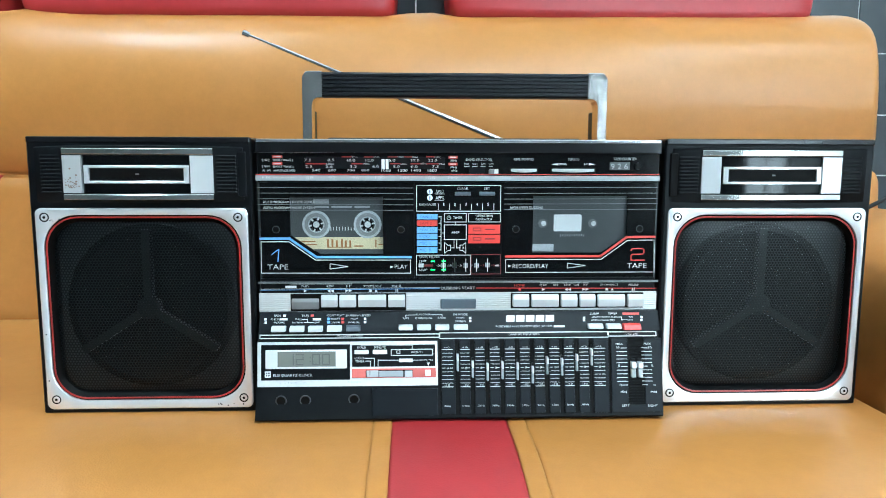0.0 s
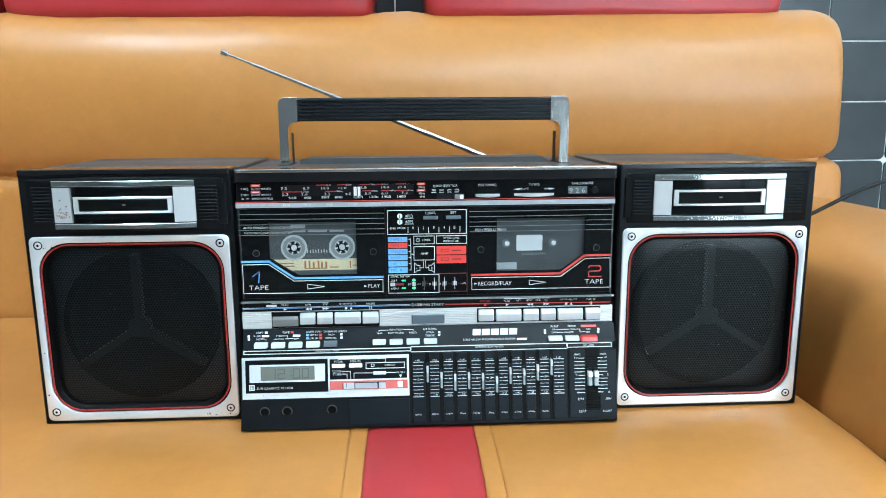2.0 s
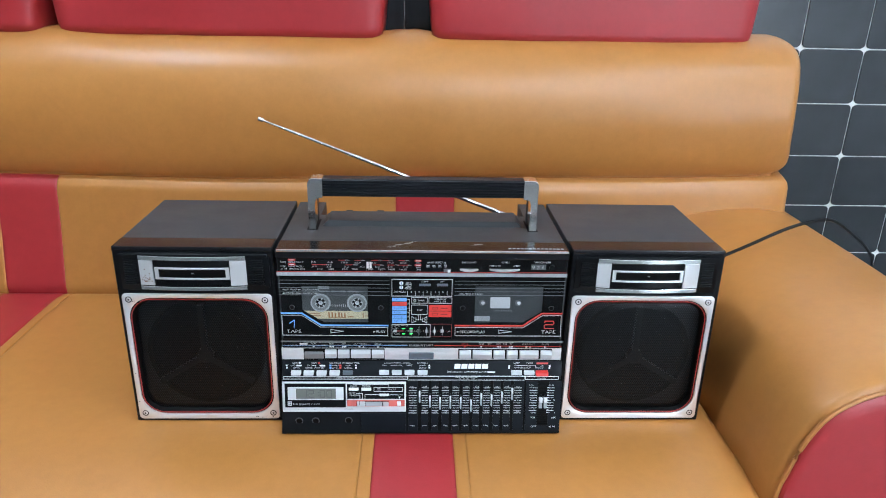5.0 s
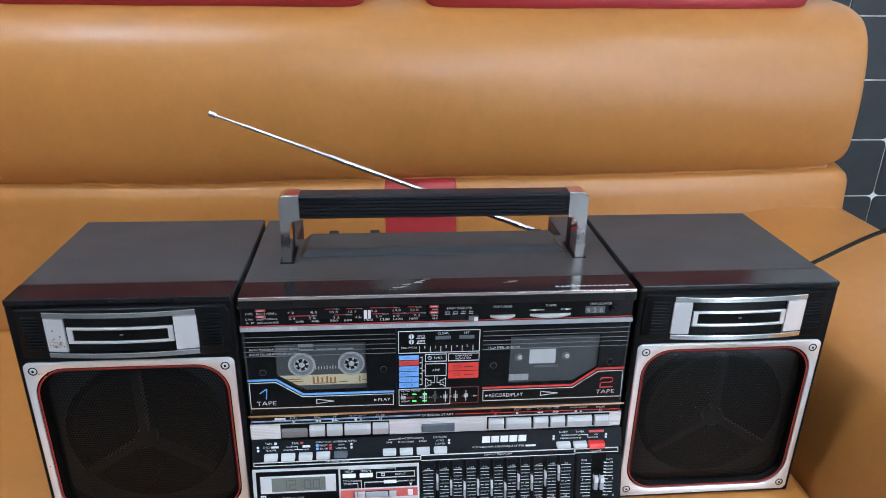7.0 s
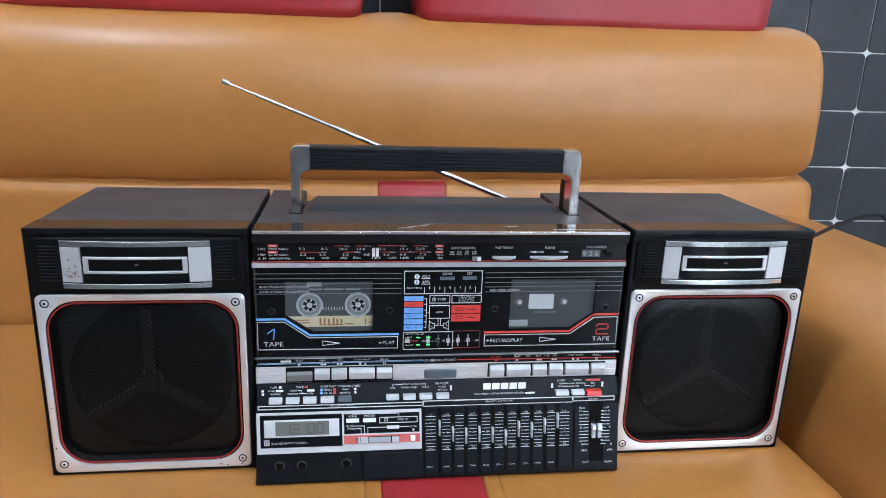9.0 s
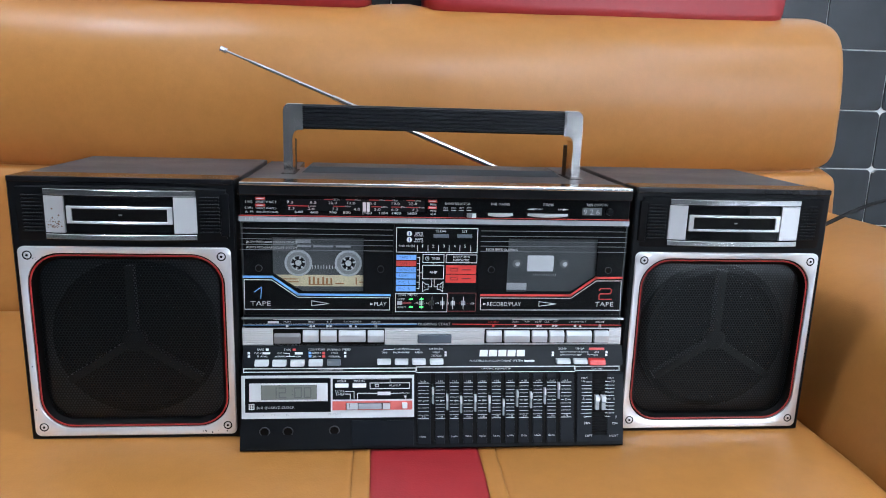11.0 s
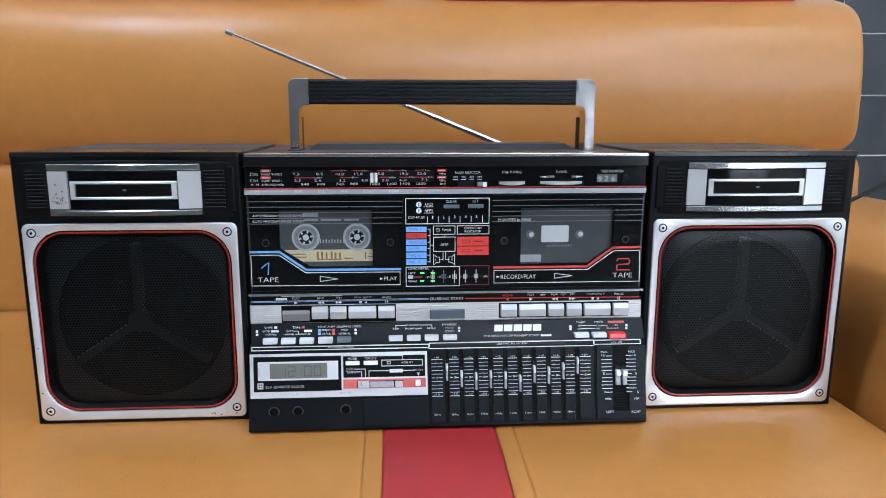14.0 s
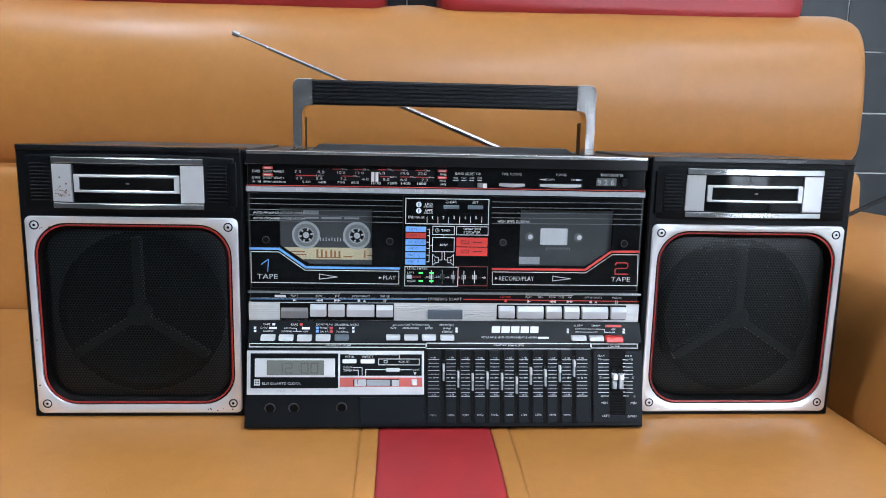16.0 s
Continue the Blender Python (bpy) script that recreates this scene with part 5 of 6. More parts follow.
# ---------------- clock ----------------
p = (-158.1, 24.5, -18.3, 59.1)
clock_plate = slotted("clock_plate", p[0], p[1], p[2], min(62.6, p[3]), M_SILVER_PAINT, radio, "silver plate round the quartz clock", 0.6)
slotted("clock_face", -155.2, 29.6, -86.6, 57.1, M_SATIN, clock_plate, "", 0.9)
slotted("timer_face", -85.0, 39.5, -20.1, 56.5, M_SATIN, clock_plate, "", 0.9)
slotted("timer_band", -85.2, 30.8, -19.8, 38.0, M_RED_BAND, clock_plate, "faded red band under the timer keys", 0.9)
key("lcd_surround", -152.0, 38.3, -88.9, 53.3, M_SILVER_PAINT, clock_plate, 1.6, "silver display surround", 0.3)
lcd = slotted("lcd", -142.4, 40.2, -97.6, 51.9, M_LCD, clock_plate, "grey-green display reading 12:00", 1.9)
SEG = ink("lcd_digits", M_LCD_SEG, lcd, "dark display digits")
p, q = (-135.4, 42.1), (-99.5, 49.8)
dw, dh = (q[0] - p[0]) / 5.2, q[1] - p[1]
SEGS = {"1": "bc", "2": "abged", "0": "abcdef"}
for i, ch in enumerate("12:00"):
    u0 = p[0] + (i - 0.35 * (i > 2)) * dw * 1.1
    if ch == ":":
        rect(SEG, u0 + 2.5, p[1] + dh * 0.25, u0 + 3.6, p[1] + dh * 0.37, 2.1), rect(SEG, u0 + 2.5, p[1] + dh * 0.63, u0 + 3.6, p[1] + dh * 0.75, 2.1)
        continue
    u1, m = u0 + dw * 0.75, p[1] + dh / 2
    lines = {"a": (u0, q[1], u1, q[1]), "b": (u1, m, u1, q[1]), "c": (u1, p[1], u1, m), "d": (u0, p[1], u1, p[1]), "e": (u0, p[1], u0, m), "f": (u0, m, u0, q[1]), "g": (u0, m, u1, m)}
    for s in SEGS[ch]:
        line(SEG, *lines[s], 1.0, 2.1)
CL = ink("clock_lettering", M_PRINT, clock_plate, "white clock lettering")
CG = ink("jack_lettering", M_GREY_PRINT, clock_plate, "grey jack lettering")
CW = [("ELSI QUARTZ CLOCK", (-145.9, 32.2, -115.8, 34.4)), ("HOUR", (-81.0, 53.6, -74.0, 55.5)), ("MINUTE", (-67.6, 53.6, -58.7, 55.5)), ("ADJUST", (-39.1, 49.6, -29.5, 51.5)), ("CLOCK", (-83.0, 45.4, -75.2, 47.3)), ("TIMER", (-82.6, 42.9, -75.2, 44.6)), ("PUSH", (-28.7, 43.6, -22.3, 45.1))]
for t, p in CW:
    words(CL, t, *p)
words(CG, "PHONES", -88.4, 26.9, -78.5, 28.3), words(CG, "L - MIC - R", -140.9, 26.8, -120.1, 28.0)
box_line(CL, -151.9, 32.3, -148.2, 36.2, 0.8), line(CL, -150.1, 32.3, -150.1, 36.2, 0.7), line(CL, -151.9, 34.3, -148.2, 34.2, 0.6)
box_line(CL, -54.5, 48.2, -22.1, 52.9, 0.5)
box_line(CL, -50.2, 49.8, -47.7, 51.8, 0.35)
strokes(CL, [(-77.8, 55.8), (-77.4, 56.5), (-38.0, 56.2), (-38.0, 53.4)], 0.35), line(CL, -63.1, 56.4, -63.1, 55.7, 0.35)
strokes(CL, [(-74.7, 46.1), (-67.6, 46.1), (-67.6, 39.2)], 0.45), strokes(CL, [(-74.7, 44.0), (-70.6, 43.9), (-70.6, 39.2)], 0.45), strokes(CL, [(-64.8, 39.1), (-64.8, 44.6), (-48.7, 44.4)], 0.45), line(CL, -37.7, 44.3, -29.2, 44.4, 0.4)
rect(CL, -48.4, 42.9, -37.8, 45.6, 0.3)
flat(CL, [(-26.8, 42.4), (-24.4, 42.4), (-25.6, 39.7)])
key("hour_key", -83.2, 49.5, -72.0, 52.7, M_WHITE_KEY, clock_plate, 2.4, "white clock key", 0.4, 0.5)
key("minute_key", -68.9, 49.4, -57.6, 52.7, M_WHITE_KEY, clock_plate, 2.4, "white clock key", 0.4, 0.5)
key("timer_slide", -74.7, 31.2, -37.8, 36.9, M_SLOT, clock_plate, 1.2, "dark slide track", 0.3)
key("slide_knob", -73.9, 31.5, -64.5, 36.7, M_SILVER_KEY, clock_plate, 2.6, "silver slide knob", 0.4, 0.8)
key("slide_bar", -64.2, 31.6, -45.1, 36.3, M_GREY_BAR, clock_plate, 2.2, "grey slide bar", 0.4, 0.8)
key("slide_end", -44.3, 31.2, -38.0, 36.4, M_SILVER_KEY, clock_plate, 1.7, "", 0.3, 0.8)
key("push_key", -28.4, 32.2, -23.8, 36.9, M_WHITE_KEY, clock_plate, 3.0, "white square push key", 0.5, 0.8)
line(SEG, -71.1, 36.6, -71.1, 33.6, 0.5, 2.8)

# ---------------- sockets under the clock ----------------
for p in (rake(-140.0, 13.7), rake(-121.3, 13.8), rake(-83.8, 14.2)):
    bm = bmesh.new()
    q = [2 * math.pi * k / 22 for k in range(22)]
    loft(bm, [[Vector(((p[0] + r * math.cos(x)) * MM, -(depth(p[1]) + h) * MM, (p[1] + r * math.sin(x)) * MM)) for x in q] for r, h in ((4.3, 0.05), (4.0, 0.7), (3.2, 0.5), (3.0, 0.12))], False, True)
    jack = part("jack_socket", bm, M_RIM, radio, "round black jack socket", smooth=True)
    bm = bmesh.new()
    loft(bm, [[Vector(((p[0] + r * math.cos(x)) * MM, -(depth(p[1]) + h) * MM, (p[1] + r * math.sin(x)) * MM)) for x in q] for r, h in ((3.35, 0.40), (3.3, 0.62), (3.0, 0.62))], False, True)
    part("jack_hole", bm, M_SLOT, jack)
bm = bmesh.new()
j0, j1 = (-69.7, 2.7), (-18.5, 22.3)
solid(bm, j0[0], 1.5, j1[0], j1[1], 0.0, 1.4, 0.4)
part("blank_cover", bm, M_PANEL, radio, "plain dark cover beside the sockets")

# ---------------- graphic equalizer ----------------
bm = bmesh.new()
eq0, eq1 = (-16.5, 3.8), (157.9, 58.6)
solid(bm, eq0[0], 1.6, eq1[0], 62.5, -0.6, 0.25)
eq = part("equalizer_panel", bm, M_SLOT, radio, "black equalizer panel with ten slots")
EL = ink("equalizer_lettering", M_PRINT, eq, "white scale lines and lettering")
top_v, low_v = 59.2, 2.4
mark0, mark1 = 52.6, 23.4
slots = [-2.7, 9.1, 20.7, 32.5, 44.4, 56.2, 67.7, 79.6, 91.4, 103.1]
left_edge, right_edge = -15.3, 116.8
edges = [left_edge] + slots + [right_edge]
HERTZ = ("100Hz", "160Hz", "210Hz", "530Hz", "1kHz", "1.8kHz", "3.1kHz", "5.5kHz", "10kHz", "16kHz")
for i in range(11):
    u0 = edges[i] + (1.9 if i else 0.0)
    u1 = edges[i + 1] - (1.9 if i < 10 else 0.0)
    bm = bmesh.new()
    solid(bm, u0, low_v, u1, top_v + 1.0, 0.0, 1.3, 0.25)
    part("scale_strip", bm, M_PANEL, eq, "dark grey scale strip")
    a0, a1 = u0 + 0.5, min(u1 - 0.3, u0 + 9.0)
    for k in range(11):
        v = mark0 + (mark1 - mark0) * k / 10
        if k == 5:
            line(EL, a0 + 0.2, v, a0 + 2.4, v, 0.35, 1.5), line(EL, a1 - 2.6, v, a1 - 0.2, v, 0.35, 1.5)
        else:
            line(EL, a0, v, a1, v, 0.4 if k in (0, 10) else 0.22, 1.5)
    WORDS.append((EL, "+10", a0 + 1.6, mark0 + 0.8, a0 + 5.8, mark0 + 2.2))
    WORDS.append((EL, "-10", a0 + 1.6, mark1 + 0.7, a0 + 5.8, mark1 + 2.1))
    WORDS.append((EL, "0", a0 + 3.6, (mark0 + mark1) / 2 - 0.9, a0 + 5.0, (mark0 + mark1) / 2 + 0.9))
    if i < 10:
        f = 7.8
        WORDS.append((EL, HERTZ[i], a0 + 1.1, f + 0.2, a0 + 6.4, f + 1.6))
LEVELS = ((-2.7, 35.5, -2.6, 51.5), (9.1, 30.3, 9.1, 45.9), (20.7, 27.8, 20.7, 44.1), (32.5, 28.9, 32.5, 45.4), (44.4, 28.1, 44.4, 44.3), (56.2, 25.4, 56.2, 41.4), (67.8, 32.4, 67.7, 48.8), (79.6, 31.3, 79.6, 47.3), (91.4, 34.6, 91.4, 50.6), (103.1, 38.9, 103.1, 55.0))


def fader(u, v0, v1, w, parent, name, label):
    """A two-step slider cap: tall upper finger rest, lower tail."""
    bm = bmesh.new()
    m = v0 + (v1 - v0) * 0.50
    solid(bm, u - w, m + 0.5, u + w, v1 - 2.2, 0.3, 5.2, 0.3, 0.25)
    cap = part(name, bm, M_FADER, parent, label)
    bm = bmesh.new()
    solid(bm, u - w * 0.95, v0 + 0.4, u + w * 0.95, m - 0.1, 0.3, 3.6, 0.3, 0.2)
    part("fader_tail", bm, M_GREY_BAR, cap, "grey lower half of the cap")
    bm = bmesh.new()
    solid(bm, u - w * 0.7, v1 - 2.0, u + w * 0.7, v1 + 0.2, 0.2, 2.2, 0.2)
    part("fader_tip", bm, M_PLASTIC, cap)
    return cap


for u, v0, u_, v1 in LEVELS:
    fader(u, v0, v1, 0.95, eq, "equalizer_fader", "silver equalizer slider")
bm = bmesh.new()
vp0, vp1 = 119.1, 157.6
sl0, sl1 = (132.4, 7.8), (145.7, 56.0)
solid(bm, vp0, low_v, sl0[0], top_v + 1.0, 0.0, 1.3, 0.25)
solid(bm, sl1[0], low_v, vp1 + 2.0, top_v + 1.0, 0.0, 1.3, 0.25)
solid(bm, sl0[0] - 0.1, low_v, sl1[0] + 0.1, sl0[1], 0.0, 1.25)
vol = part("volume_panel", bm, M_PANEL, eq, "dark grey volume panel")
bm = bmesh.new()
for k in range(22):
    v = sl0[1] + 0.6 + k * (sl1[1] - sl0[1] - 1.0) / 22
    solid(bm, sl0[0] + 0.6, v, sl1[0] - 0.6, v + 0.8, 0.1, 0.7)
tagged(part("volume_track", bm, M_SLOT, eq, "ribbed black slide track"), kind="stuff")
VL = ink("volume_lettering", M_PRINT, eq, "white volume lettering")
for i in range(11):
    x0, x1, y0, y1 = 123.4, 131.7, 143.8, 151.4
    v = mark0 + (mark1 - mark0) * i / 10
    line(VL, x0 + (3.5 if i in (0, 5, 10) else 0), v, x1, v, 0.35, 1.5), line(VL, y0, v, y1 - (3.5 if i in (0, 5, 10) else 0), v, 0.35, 1.5)
for t, p in (("MAX", (122.9, 55.2, 128.3, 56.8)), ("MAX", (145.5, 55.0, 150.9, 56.6)), ("10", (123.2, 52.4, 125.8, 53.9)), ("10", (149.0, 52.2, 151.6, 53.7)), ("5", (124.1, 37.5, 125.7, 39.4)), ("5", (150.9, 37.3, 152.5, 39.1)), ("0", (125.2, 22.6, 126.6, 24.3)), ("0", (152.4, 22.3, 153.8, 24.0)), ("MIN", (125.9, 17.1, 130.6, 19.0)), ("MIN", (150.0, 16.9, 154.5, 18.7)), ("LEFT", (126.6, 6.7, 132.7, 8.5)), ("RIGHT", (147.5, 6.4, 155.0, 8.2))):
    words(VL, t, *p)
p = (136.3, 29.2, 136.3, 44.1)
q = (141.7, 29.1, 141.7, 44.0)
fader(p[0], p[1], p[3], 2.0, eq, "volume_fader", "silver volume slider")
fader(q[0], q[1], q[3], 2.0, eq, "volume_fader", "silver volume slider")

# small lettering on the top trim
TT = bmesh.new()
for k in range(14):
    slab(TT, 92 + k * 4.4, 215.25, 95.2 + k * 4.4, 215.45, -6.2, -7.8)
tagged(part("trim_lettering", TT, M_GREY_PRINT, radio, "pale bars of small lettering on the trim"), kind="stuff")

# pale scratches worn into the glossy trim
TT = bmesh.new()
rng = random.Random(12)
for k in range(9):
    u, d = -37 + 3.4 * k + rng.uniform(-1, 1), -9.0 - 2.1 * k + rng.uniform(-1, 1)
    slab(TT, u - rng.uniform(1.5, 5), 215.25, u + rng.uniform(1.5, 5), 215.36, d, d - rng.uniform(0.25, 0.9))
for k in range(3):
    u = 58 + rng.uniform(-3, 3)
    slab(TT, u - 4, 215.25, u + 4, 215.36, -17 - k, -17.3 - k)
tagged(part("trim_scratches", TT, M_TRIM_SCUFF, radio, "pale scratches on the glossy trim"), kind="stuff")

# ---------------- lettering to mesh ----------------
RAISED = {id(CL): 1.05, id(CG): 0.65, id(EL): 1.5, id(VL): 1.5, id(FM_ROW): 0.65}
made = []
for bm, text, u0, v0, u1, v1 in WORDS:
    cu = bpy.data.curves.new("lettering", "FONT")
    cu.body = text
    cu.resolution_u = 2
    cu.offset = -0.016 if text == "TAPE" and v1 - v0 > 3.0 else -0.009
    made.append(new("lettering", cu))
bpy.context.view_layer.update()
graph = bpy.context.evaluated_depsgraph_get()
for ob, (bm, text, u0, v0, u1, v1) in zip(made, WORDS):
    me = bpy.data.meshes.new_from_object(ob.evaluated_get(graph))
    xs, ys = [v.co.x for v in me.vertices], [v.co.y for v in me.vertices]
    lo, hi, bot, top = min(xs), max(xs), min(ys), max(ys)
    lift = RAISED.get(id(bm), 0.35)
    vs = []
    for v in me.vertices:
        u = u0 + (v.co.x - lo) / (hi - lo) * (u1 - u0)
        w = v0 + (v.co.y - bot) / (top - bot) * (v1 - v0)
        vs.append(bm.verts.new(on_front(u, w, lift)))
    for f in me.polygons:
        try:
            bm.faces.new([vs[i] for i in f.vertices])
        except ValueError:
            pass
    bpy.data.meshes.remove(me)
for ob in made:
    cu = ob.data
    bpy.data.objects.remove(ob)
    bpy.data.curves.remove(cu)
for name, bm, material, parent, label in SHEETS:
    if bm is CL:
        for v in bm.verts:
            v.co.y -= 0.0009 if v.co.y > -(depth(v.co.z * 1000) + 1.0) * MM else 0
    if len(bm.faces):
        tagged(part(name, bm, material, parent, label), kind="stuff")

# ---------------- the two loudspeaker boxes ----------------
def loudspeaker(s):
    """One speaker box; s is -1 or 1, the side of the radio on which it hangs. Local u runs from the box's middle."""
    sp = thing("loudspeaker", LEFT_X + s * 0.245, FACE_Y, SEAT_Z, "black loudspeaker box with a silver grille plate and chrome tweeter" if s > 0 else "black loudspeaker box with scuffed chrome tweeter and silver grille plate", "speaker", "speakers of the radio")
    W = 84.2
    bm = bmesh.new()
    slab(bm, -W, 0, W, 216.3, -28.5, REAR + 2, 1.2)
    cab = part("cabinet", bm, M_VINYL, sp, "dark vinyl-covered case")
    bm = bmesh.new()
    f0, f1, f2 = outline(-W, 0, W, 216.8, 1.6, 8), outline(-W + 1.2, 1.2, W - 1.2, 215.6, 1.4, 8), outline(-75.3, 10.5, 75.3, 158.1, 25.8, 8)
    loft(bm, [at(f0, -29), at(f0, -2.2), at(f1, -1.0), at(f2, -1.0), at(f2, -29)], False, False)
    front = part("front_moulding", bm, M_PLASTIC, sp, "black moulded front")
    bm = bmesh.new()
    slab(bm, -W + 0.6, 212.5, W - 0.6, 217.2, -27.5, 0.2, 0.9)
    part("top_trim", bm, M_TRIM, sp, "glossy black trim over the front edge")

    # silver plate with a rounded opening
    bm = bmesh.new()
    o0, o1 = outline(-80.3, 3.8, 80.3, 163, 5, 8), outline(-79.5, 4.6, 79.5, 162.2, 4.4, 8)
    i0, i1 = outline(-75.6, 10.2, 75.6, 158.4, 26, 8), outline(-75.0, 10.8, 75.0, 157.8, 25.6, 8)
    loft(bm, [at(o0, -1.2), at(o0, 0.2), at(o1, 0.9), at(i0, 0.9), at(i1, 0.4), at(i1, -1.2)], False, False)
    plate = part("grille_plate", bm, M_PLATE, sp, "silver plate with some scuffs" if s < 0 else "silver plate with four screws", smooth=True)
    for u in (-73.0, 73.0):
        for v in (12.0, 156.0):
            bm = bmesh.new()
            loft(bm, [at([(u + r * math.cos(q), v + r * math.sin(q)) for q in [2 * math.pi * k / 20 for k in range(20)]], d) for r, d in ((3.6, 0.85), (3.6, 1.15), (2.9, 1.15), (2.8, 0.95))], False, True)
            ring = part("screw_ring", bm, M_SLOT, plate)
            bm = bmesh.new()
            disc(bm, u, v, 2.7, 0.9, 1.4, 18, 2.2)
            sc = part("screw", bm, M_PLATE, plate)
            bm = bmesh.new()
            disc(bm, u, v, 1.15, 1.38, 1.45, 6)
            part("screw_socket", bm, M_SLOT, plate)
    if s < 0:
        bm = bmesh.new()
        rng = random.Random(4)
        for k in range(16):
            u, v = rng.choice(((-66 + rng.uniform(-4, 5), 153.5 + rng.uniform(-1.6, 1.2)), (64 + rng.uniform(-12, 9), 6.6 + rng.uniform(-1, 1)), (-77 + rng.uniform(-1, 1), 40 + rng.uniform(-30, 30))))
            w = rng.uniform(0.2, 0.7)
            disc(bm, u, v, w, 0.9, 1.0, 6)
        tagged(part("paint_chips", bm, M_PLASTIC, plate, "small dark chips in the plating"), kind="stuff")

    # red line, black bezel, grille
    bm = bmesh.new()
    a0, a1 = outline(-73.7, 12.1, 73.7, 156.5, 24.4, 8), outline(-72.6, 13.2, 72.6, 155.4, 23.6, 8)
    loft(bm, [at(a0, -1.0), at(a0, 0.2), at(a1, 0.0), at(a1, -1.0)], False, False)
    part("red_ring", bm, M_RED_TRIM, sp, "thin red trim line", smooth=True)
    bm = bmesh.new()
    b0, b1, b2 = outline(-75.0, 10.8, 75.0, 157.8, 25.5, 8), outline(-72.6, 13.2, 72.6, 155.4, 23.6, 8), outline(-69.8, 16.2, 69.8, 152.5, 21.4, 8)
    loft(bm, [at(b0, -1.6), at(b1, -0.4), at(b2, -4.0), at(b2, -9.0)], False, False)
    part("bezel", bm, M_SLOT, sp, "black inner bezel", smooth=True)

    # domed perforated grille
    bm = bmesh.new()
    n = 44
    gv = []
    for j in range(n + 1):
        row = []
        for i in range(n + 1):
            p, q = 2 * i / n - 1, 2 * j / n - 1
            # squircle that fills the rounded opening
            k = 1.0 / max(1e-6, (abs(p) ** 7 + abs(q) ** 7) ** (1 / 7)) * max(abs(p), abs(q)) if (p or q) else 1
            u, v = 69.8 * p * k, 84.35 + 68.1 * q * k
            e = max(abs(p), abs(q))
            lip = 1 - max(0.0, (e - 0.84) / 0.16) ** 2
            row.append(bm.verts.new((u * MM, -(-5.0 + 1.9 * lip) * MM, v * MM)))
        gv.append(row)
    for j in range(n):
        for i in range(n):
            bm.faces.new((gv[j][i], gv[j][i + 1], gv[j + 1][i + 1], gv[j + 1][i]))
    part("grille", bm, M_GRILLE, sp, "black perforated steel grille", smooth=True)

    # driver behind the grille: basket, cone, cap and three struts
    bm = bmesh.new()
    slab(bm, -74, 8, 74, 160, -20, -27)
    part("baffle", bm, M_BAFFLE, sp, "black baffle behind the grille")
    bm = bmesh.new()
    ring = [2 * math.pi * k / 40 for k in range(40)]
    loft(bm, [at([(r * math.cos(q), 84 + r * math.sin(q)) for q in ring], d) for r, d in ((66, -19.8), (66, -13), (60, -11.5), (56, -14), (52, -14), (20, -19.9))], False, True)
    part("cone", bm, M_CONE, sp, "black speaker cone", smooth=True)
    bm = bmesh.new()
    loft(bm, [at([(r * math.cos(q), 84 + r * math.sin(q)) for q in ring], d) for r, d in ((9, -11), (9, -4.6), (7, -4.0), (3, -4.0))], True, True)
    for a in (90, 213, 327):
        c, t = math.cos(radians(a)), math.sin(radians(a))
        ring = [(8 * c + 3.2 * t, 84 + 8 * t - 3.2 * c), (62 * c + 3.2 * t, 84 + 62 * t - 3.2 * c), (62 * c - 3.2 * t, 84 + 62 * t + 3.2 * c), (8 * c - 3.2 * t, 84 + 8 * t + 3.2 * c)]
        loft(bm, [at(ring, -11), at(ring, -3.9)])
    part("driver_bridge", bm, M_STRUT, sp, "three-armed grey bridge behind the grille")

    # tweeter pod: bowed forward, with fins at its sides
    def bow(u):
        return 2.2 + 4.2 * max(0.0, 1 - (u / 58.0) ** 2)

    def bowed(bm, u0, v0, u1, v1, lift, back=-3.0, k=10):
        rings = []
        for i in range(k + 1):
            u = u0 + (u1 - u0) * i / k
            f = bow(u) + lift
            rings.append([Vector((u * MM, -d * MM, v * MM)) for v, d in ((v0, back), (v1, back), (v1, f - 0.35), (v1 - 0.35, f), (v0 + 0.35, f), (v0, f - 0.35))])
        loft(bm, rings)
    bm = bmesh.new()
    # hood: a raised field whose ends taper away
    rings = []
    for u, d in ((-78, -0.8), (-70, 0.6), (-60, 1.2), (-50, 1.6), (-30, 3.2), (0, 4.2), (30, 3.2), (50, 1.6), (60, 1.2), (70, 0.6), (78, -0.8)):
        top = 209.5 + 1.5 * (1 - (u / 78) ** 2)
        rings.append([Vector((u * MM, -q * MM, v * MM)) for v, q in ((167.5, -2), (167.5, d - 0.6), (168.5, d), (top - 1, d + 0.8), (top, d - 0.4), (top, -2))])
    loft(bm, rings)
    part("tweeter_hood", bm, M_PLASTIC, sp, "bowed black tweeter surround", smooth=True)
    for v0, v1 in ((203.9, 208.3), (169.6, 173.7)):
        bm = bmesh.new()
        bowed(bm, -56, v0, 56, v1, 1.2)
        part("tweeter_bar", bm, M_CHROME, sp, "chrome bar along the tweeter", smooth=True)
    for u0, u1 in ((-56, -41.5), (39.5, 56)):
        bm = bmesh.new()
        bowed(bm, u0, 174.6, u1, 203.0, 0.9, k=4)
        part("tweeter_block", bm, M_PLATE, sp, "silver block beside the tweeter", smooth=True)
    bm = bmesh.new()
    bowed(bm, -41.0, 174.6, 39.0, 203.0, -0.9)
    part("tweeter_window", bm, M_GLOSS, sp, "glossy black tweeter window", smooth=True)
    bm = bmesh.new()
    bowed(bm, -39.5, 193.6, 38.5, 195.6, 0.8)
    bowed(bm, -39.5, 182.0, 38.5, 183.9, 0.8)
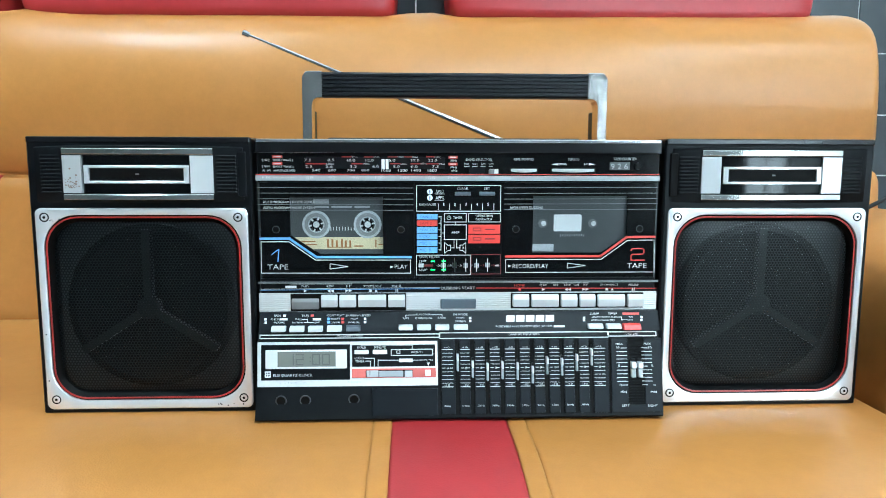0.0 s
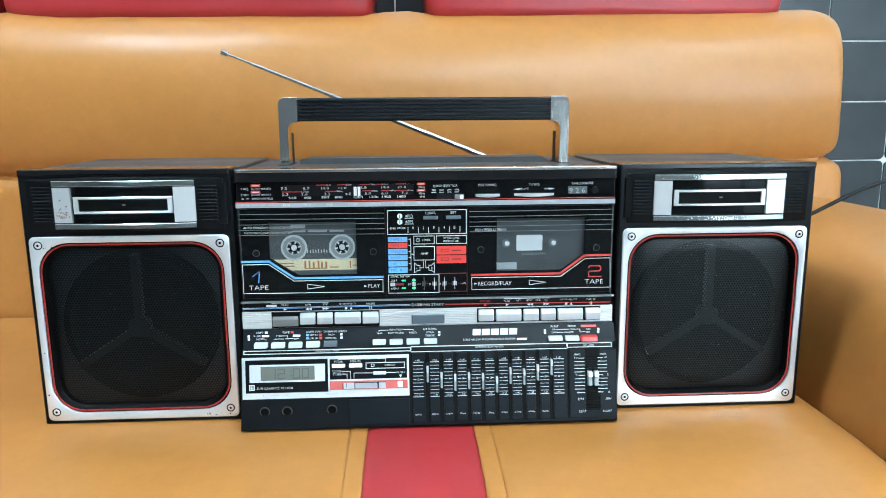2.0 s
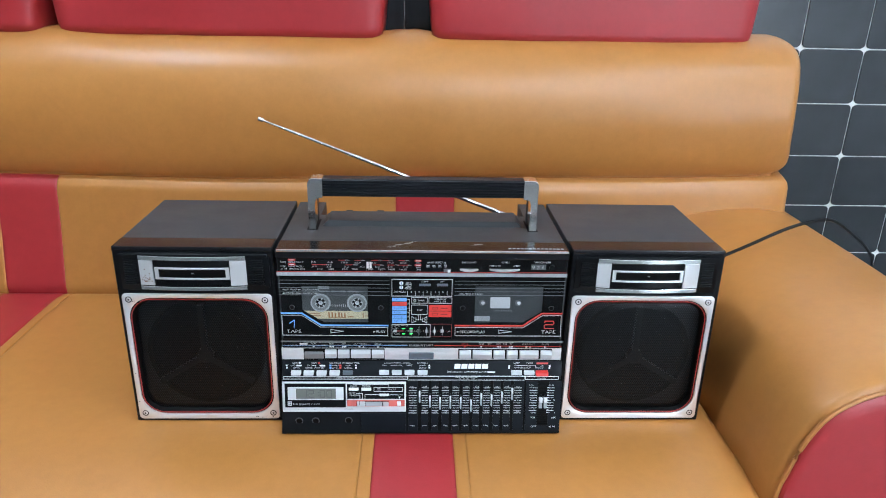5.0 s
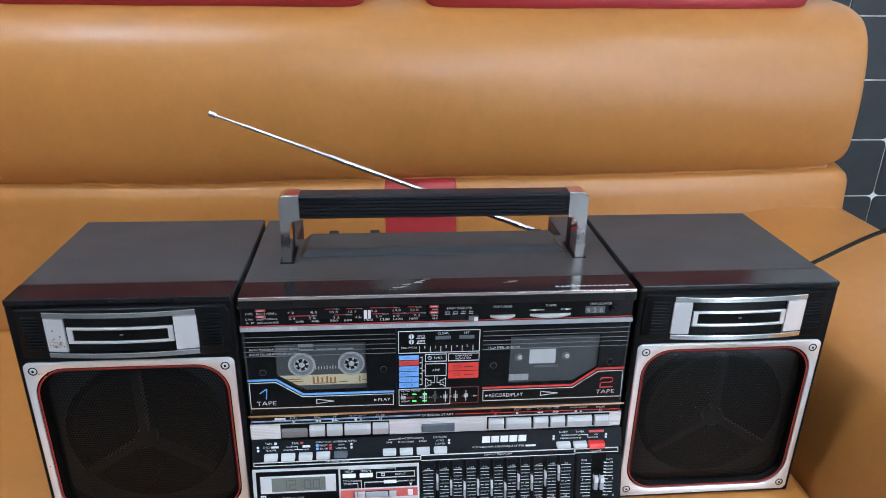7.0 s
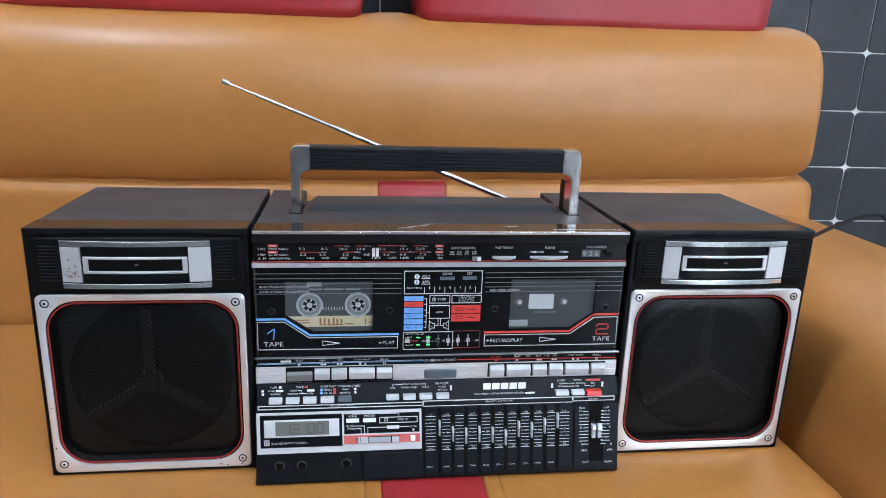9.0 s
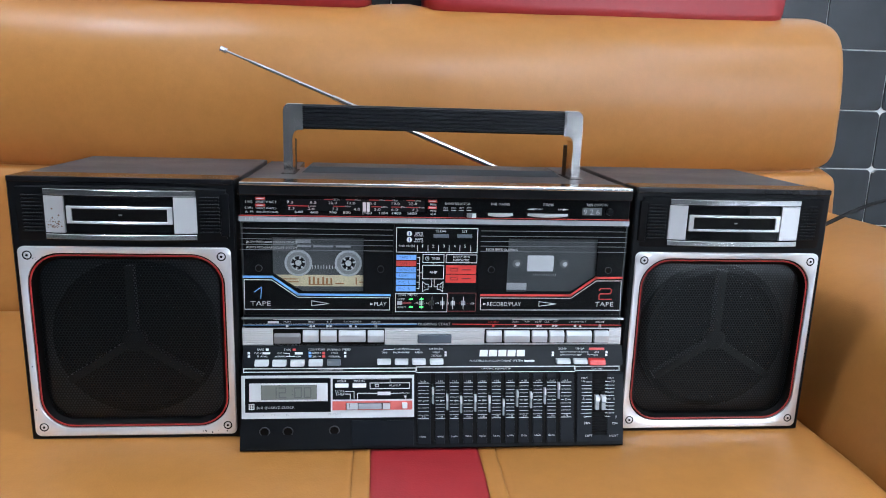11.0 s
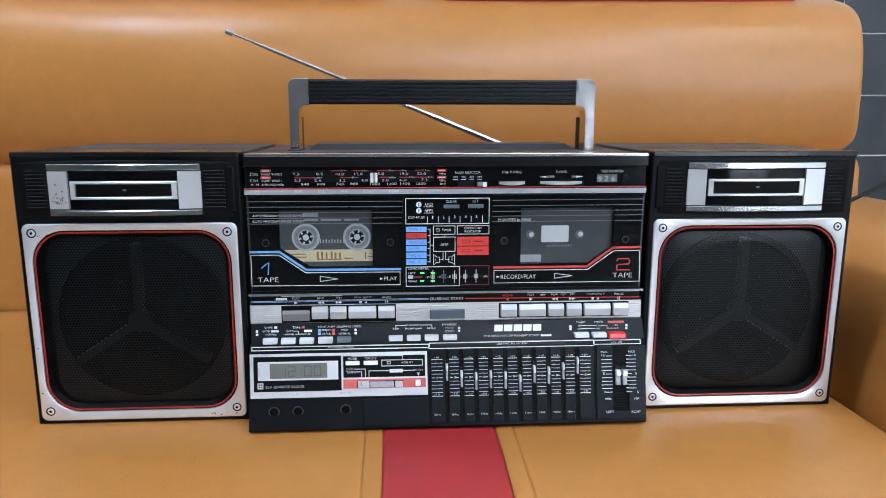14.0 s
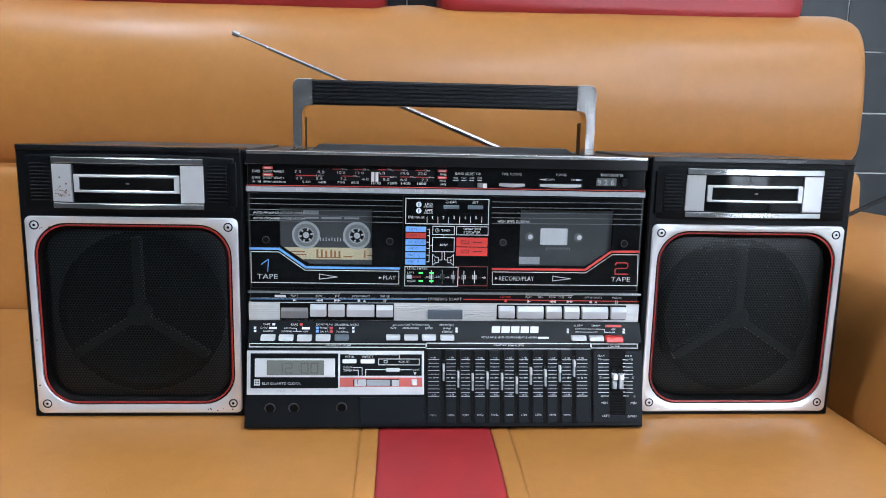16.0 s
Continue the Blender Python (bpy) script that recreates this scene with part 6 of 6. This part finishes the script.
    bowed(bm, -39.5, 182.0, -35.8, 195.6, 0.8, k=2)
    bowed(bm, 34.8, 182.0, 38.5, 195.6, 0.8, k=2)
    part("tweeter_frame", bm, M_PLATE, sp, "silver frame round the horn slot", smooth=True)
    bm = bmesh.new()
    bowed(bm, -35.5, 184.1, 34.5, 193.4, -0.7)
    part("horn_slot", bm, M_SLOT, sp, "dark horn slot")
    bm = bmesh.new()
    slab(bm, -1.2, 188.4, 1.6, 189.6, 4, 5.9, 0.3)
    part("horn_stud", bm, M_GREY_KEY, sp)
    for u0, u1 in ((-73, -58), (58, 73)):
        for k in range(11):
            bm = bmesh.new()
            v = 174.5 + 2.75 * k
            slab(bm, u0, v, u1, v + 1.4, -1, 2.1, 0.3, 1)
            part("fin", bm, M_PLASTIC, sp)
    bm = bmesh.new()
    u = -s * 77.0
    slab(bm, u - 3.0, 172, u + 3.0, 206, -2, 0.8, 0.6)
    part("finger_recess", bm, M_SLOT if s > 0 else M_PLASTIC, sp, "finger recess beside the fins")
    if s < 0:
        bm = bmesh.new()
        rng = random.Random(9)
        for k in range(60):
            u, v = -49 + rng.gauss(0, 3.2), 178.5 + abs(rng.gauss(0, 4.5))
            if -55.5 < u < -42 and v < 202:
                disc(bm, u, v, rng.uniform(0.12, 0.75), bow(u) + 0.8, bow(u) + 1.05, 6)
        tagged(part("scuff_marks", bm, M_SCUFF, sp, "brown scuffs on the silver block"), kind="stuff")
    return sp


loudspeaker(-1)
loudspeaker(1)

# ---------------- wall tiles: black below, white above, star-shaped joints ----------------
TW, TH, TX, TZ = 0.1235, 0.1023, 0.8655, 0.914


def tile_mesh(name, gap, r, material):
    bm = bmesh.new()
    ring = outline(gap / 2, gap / 2, TW * 1000 - gap / 2, TH * 1000 - gap / 2, r, 3)
    inner = outline(gap / 2 + 0.8, gap / 2 + 0.8, TW * 1000 - gap / 2 - 0.8, TH * 1000 - gap / 2 - 0.8, r, 3)
    loft(bm, [at(ring, 0.0), at(ring, 2.0), at(inner, 2.6)], cap0=False)
    bmesh.ops.recalc_face_normals(bm, faces=bm.faces[:])
    me = bpy.data.meshes.new(name)
    bm.to_mesh(me)
    bm.free()
    me.materials.append(material)
    return me


ME_BLACK = tile_mesh("tile", 2.4, 9.0, M_BLACK_TILE)
ME_WHITE = tile_mesh("white_tile", 1.2, 9.0, M_WHITE_TILE)
rest = {True: bmesh.new(), False: bmesh.new()}
for i in range(-28, 12):
    for j in range(-9, 19):
        x, z = TX + i * TW, TZ + j * TH
        if x < X0 or x + TW > X1 or z < 0 or z + TH > TOP:
            continue
        near = -11 <= i <= 4 and -5 <= j <= 3
        if near:
            t = new("tile", ME_WHITE if j >= 0 else ME_BLACK)
            t.parent, t.location = wall_back, (x, Y1, z)
        else:
            b = rest[j >= 0]
            k = len(b.verts)
            b.from_mesh(ME_WHITE if j >= 0 else ME_BLACK)
            b.verts.ensure_lookup_table()
            for v in b.verts[k:]:
                v.co += Vector((x, Y1, z))
tagged(part("far_tiles", rest[True], M_WHITE_TILE, wall_back, "far white glazed tiles"), kind="stuff")
tagged(part("far_tiles", rest[False], M_BLACK_TILE, wall_back, "far black glazed tiles"), kind="stuff")
# grey backing behind the white tiles' narrow joints
bm = bmesh.new()
block(bm, X0 + 0.01, X1 - 0.01, Y1 - 0.0006, Y1, TZ + 0.001, TOP - 0.01)
part("upper_joints", bm, M_GREY_GROUT, wall_back, "grey joints between the white tiles")
bm = bmesh.new()
for i in range(-11, 6):
    for j in range(0, 4):
        bmesh.ops.create_cube(bm, size=0.011, matrix=Matrix.Translation((TX + i * TW, Y1 - 0.0003, TZ + j * TH)) @ Matrix.Diagonal((1, 0.1, 1, 1)) @ Matrix.Rotation(radians(45), 4, "Y"))
tagged(part("joint_star", bm, M_GROUT, wall_back, "white joint stars"), kind="stuff")

# white fitting on the tiles
fit_ = thing("wall_hook", 0.694, Y1 - 0.0026, 0.985, "small white plastic wall fitting with a grey metal lip", "wall fitting")
bm = bmesh.new()
loft(bm, [at(outline(-26, -32, 26, 40, 10), 0), at(outline(-26, -32, 26, 40, 10), 8), at(outline(-23, -29, 23, 37, 8), 11)])
part("plate", bm, M_WHITE_KEY, fit_)
bm = bmesh.new()
slab(bm, 4, -36, 24, -32.5, 3, 16, 1)
slab(bm, 21, -36, 24, -20, 3, 16, 1)
part("lip", bm, M_BRUSHED, fit_, "grey metal lip")
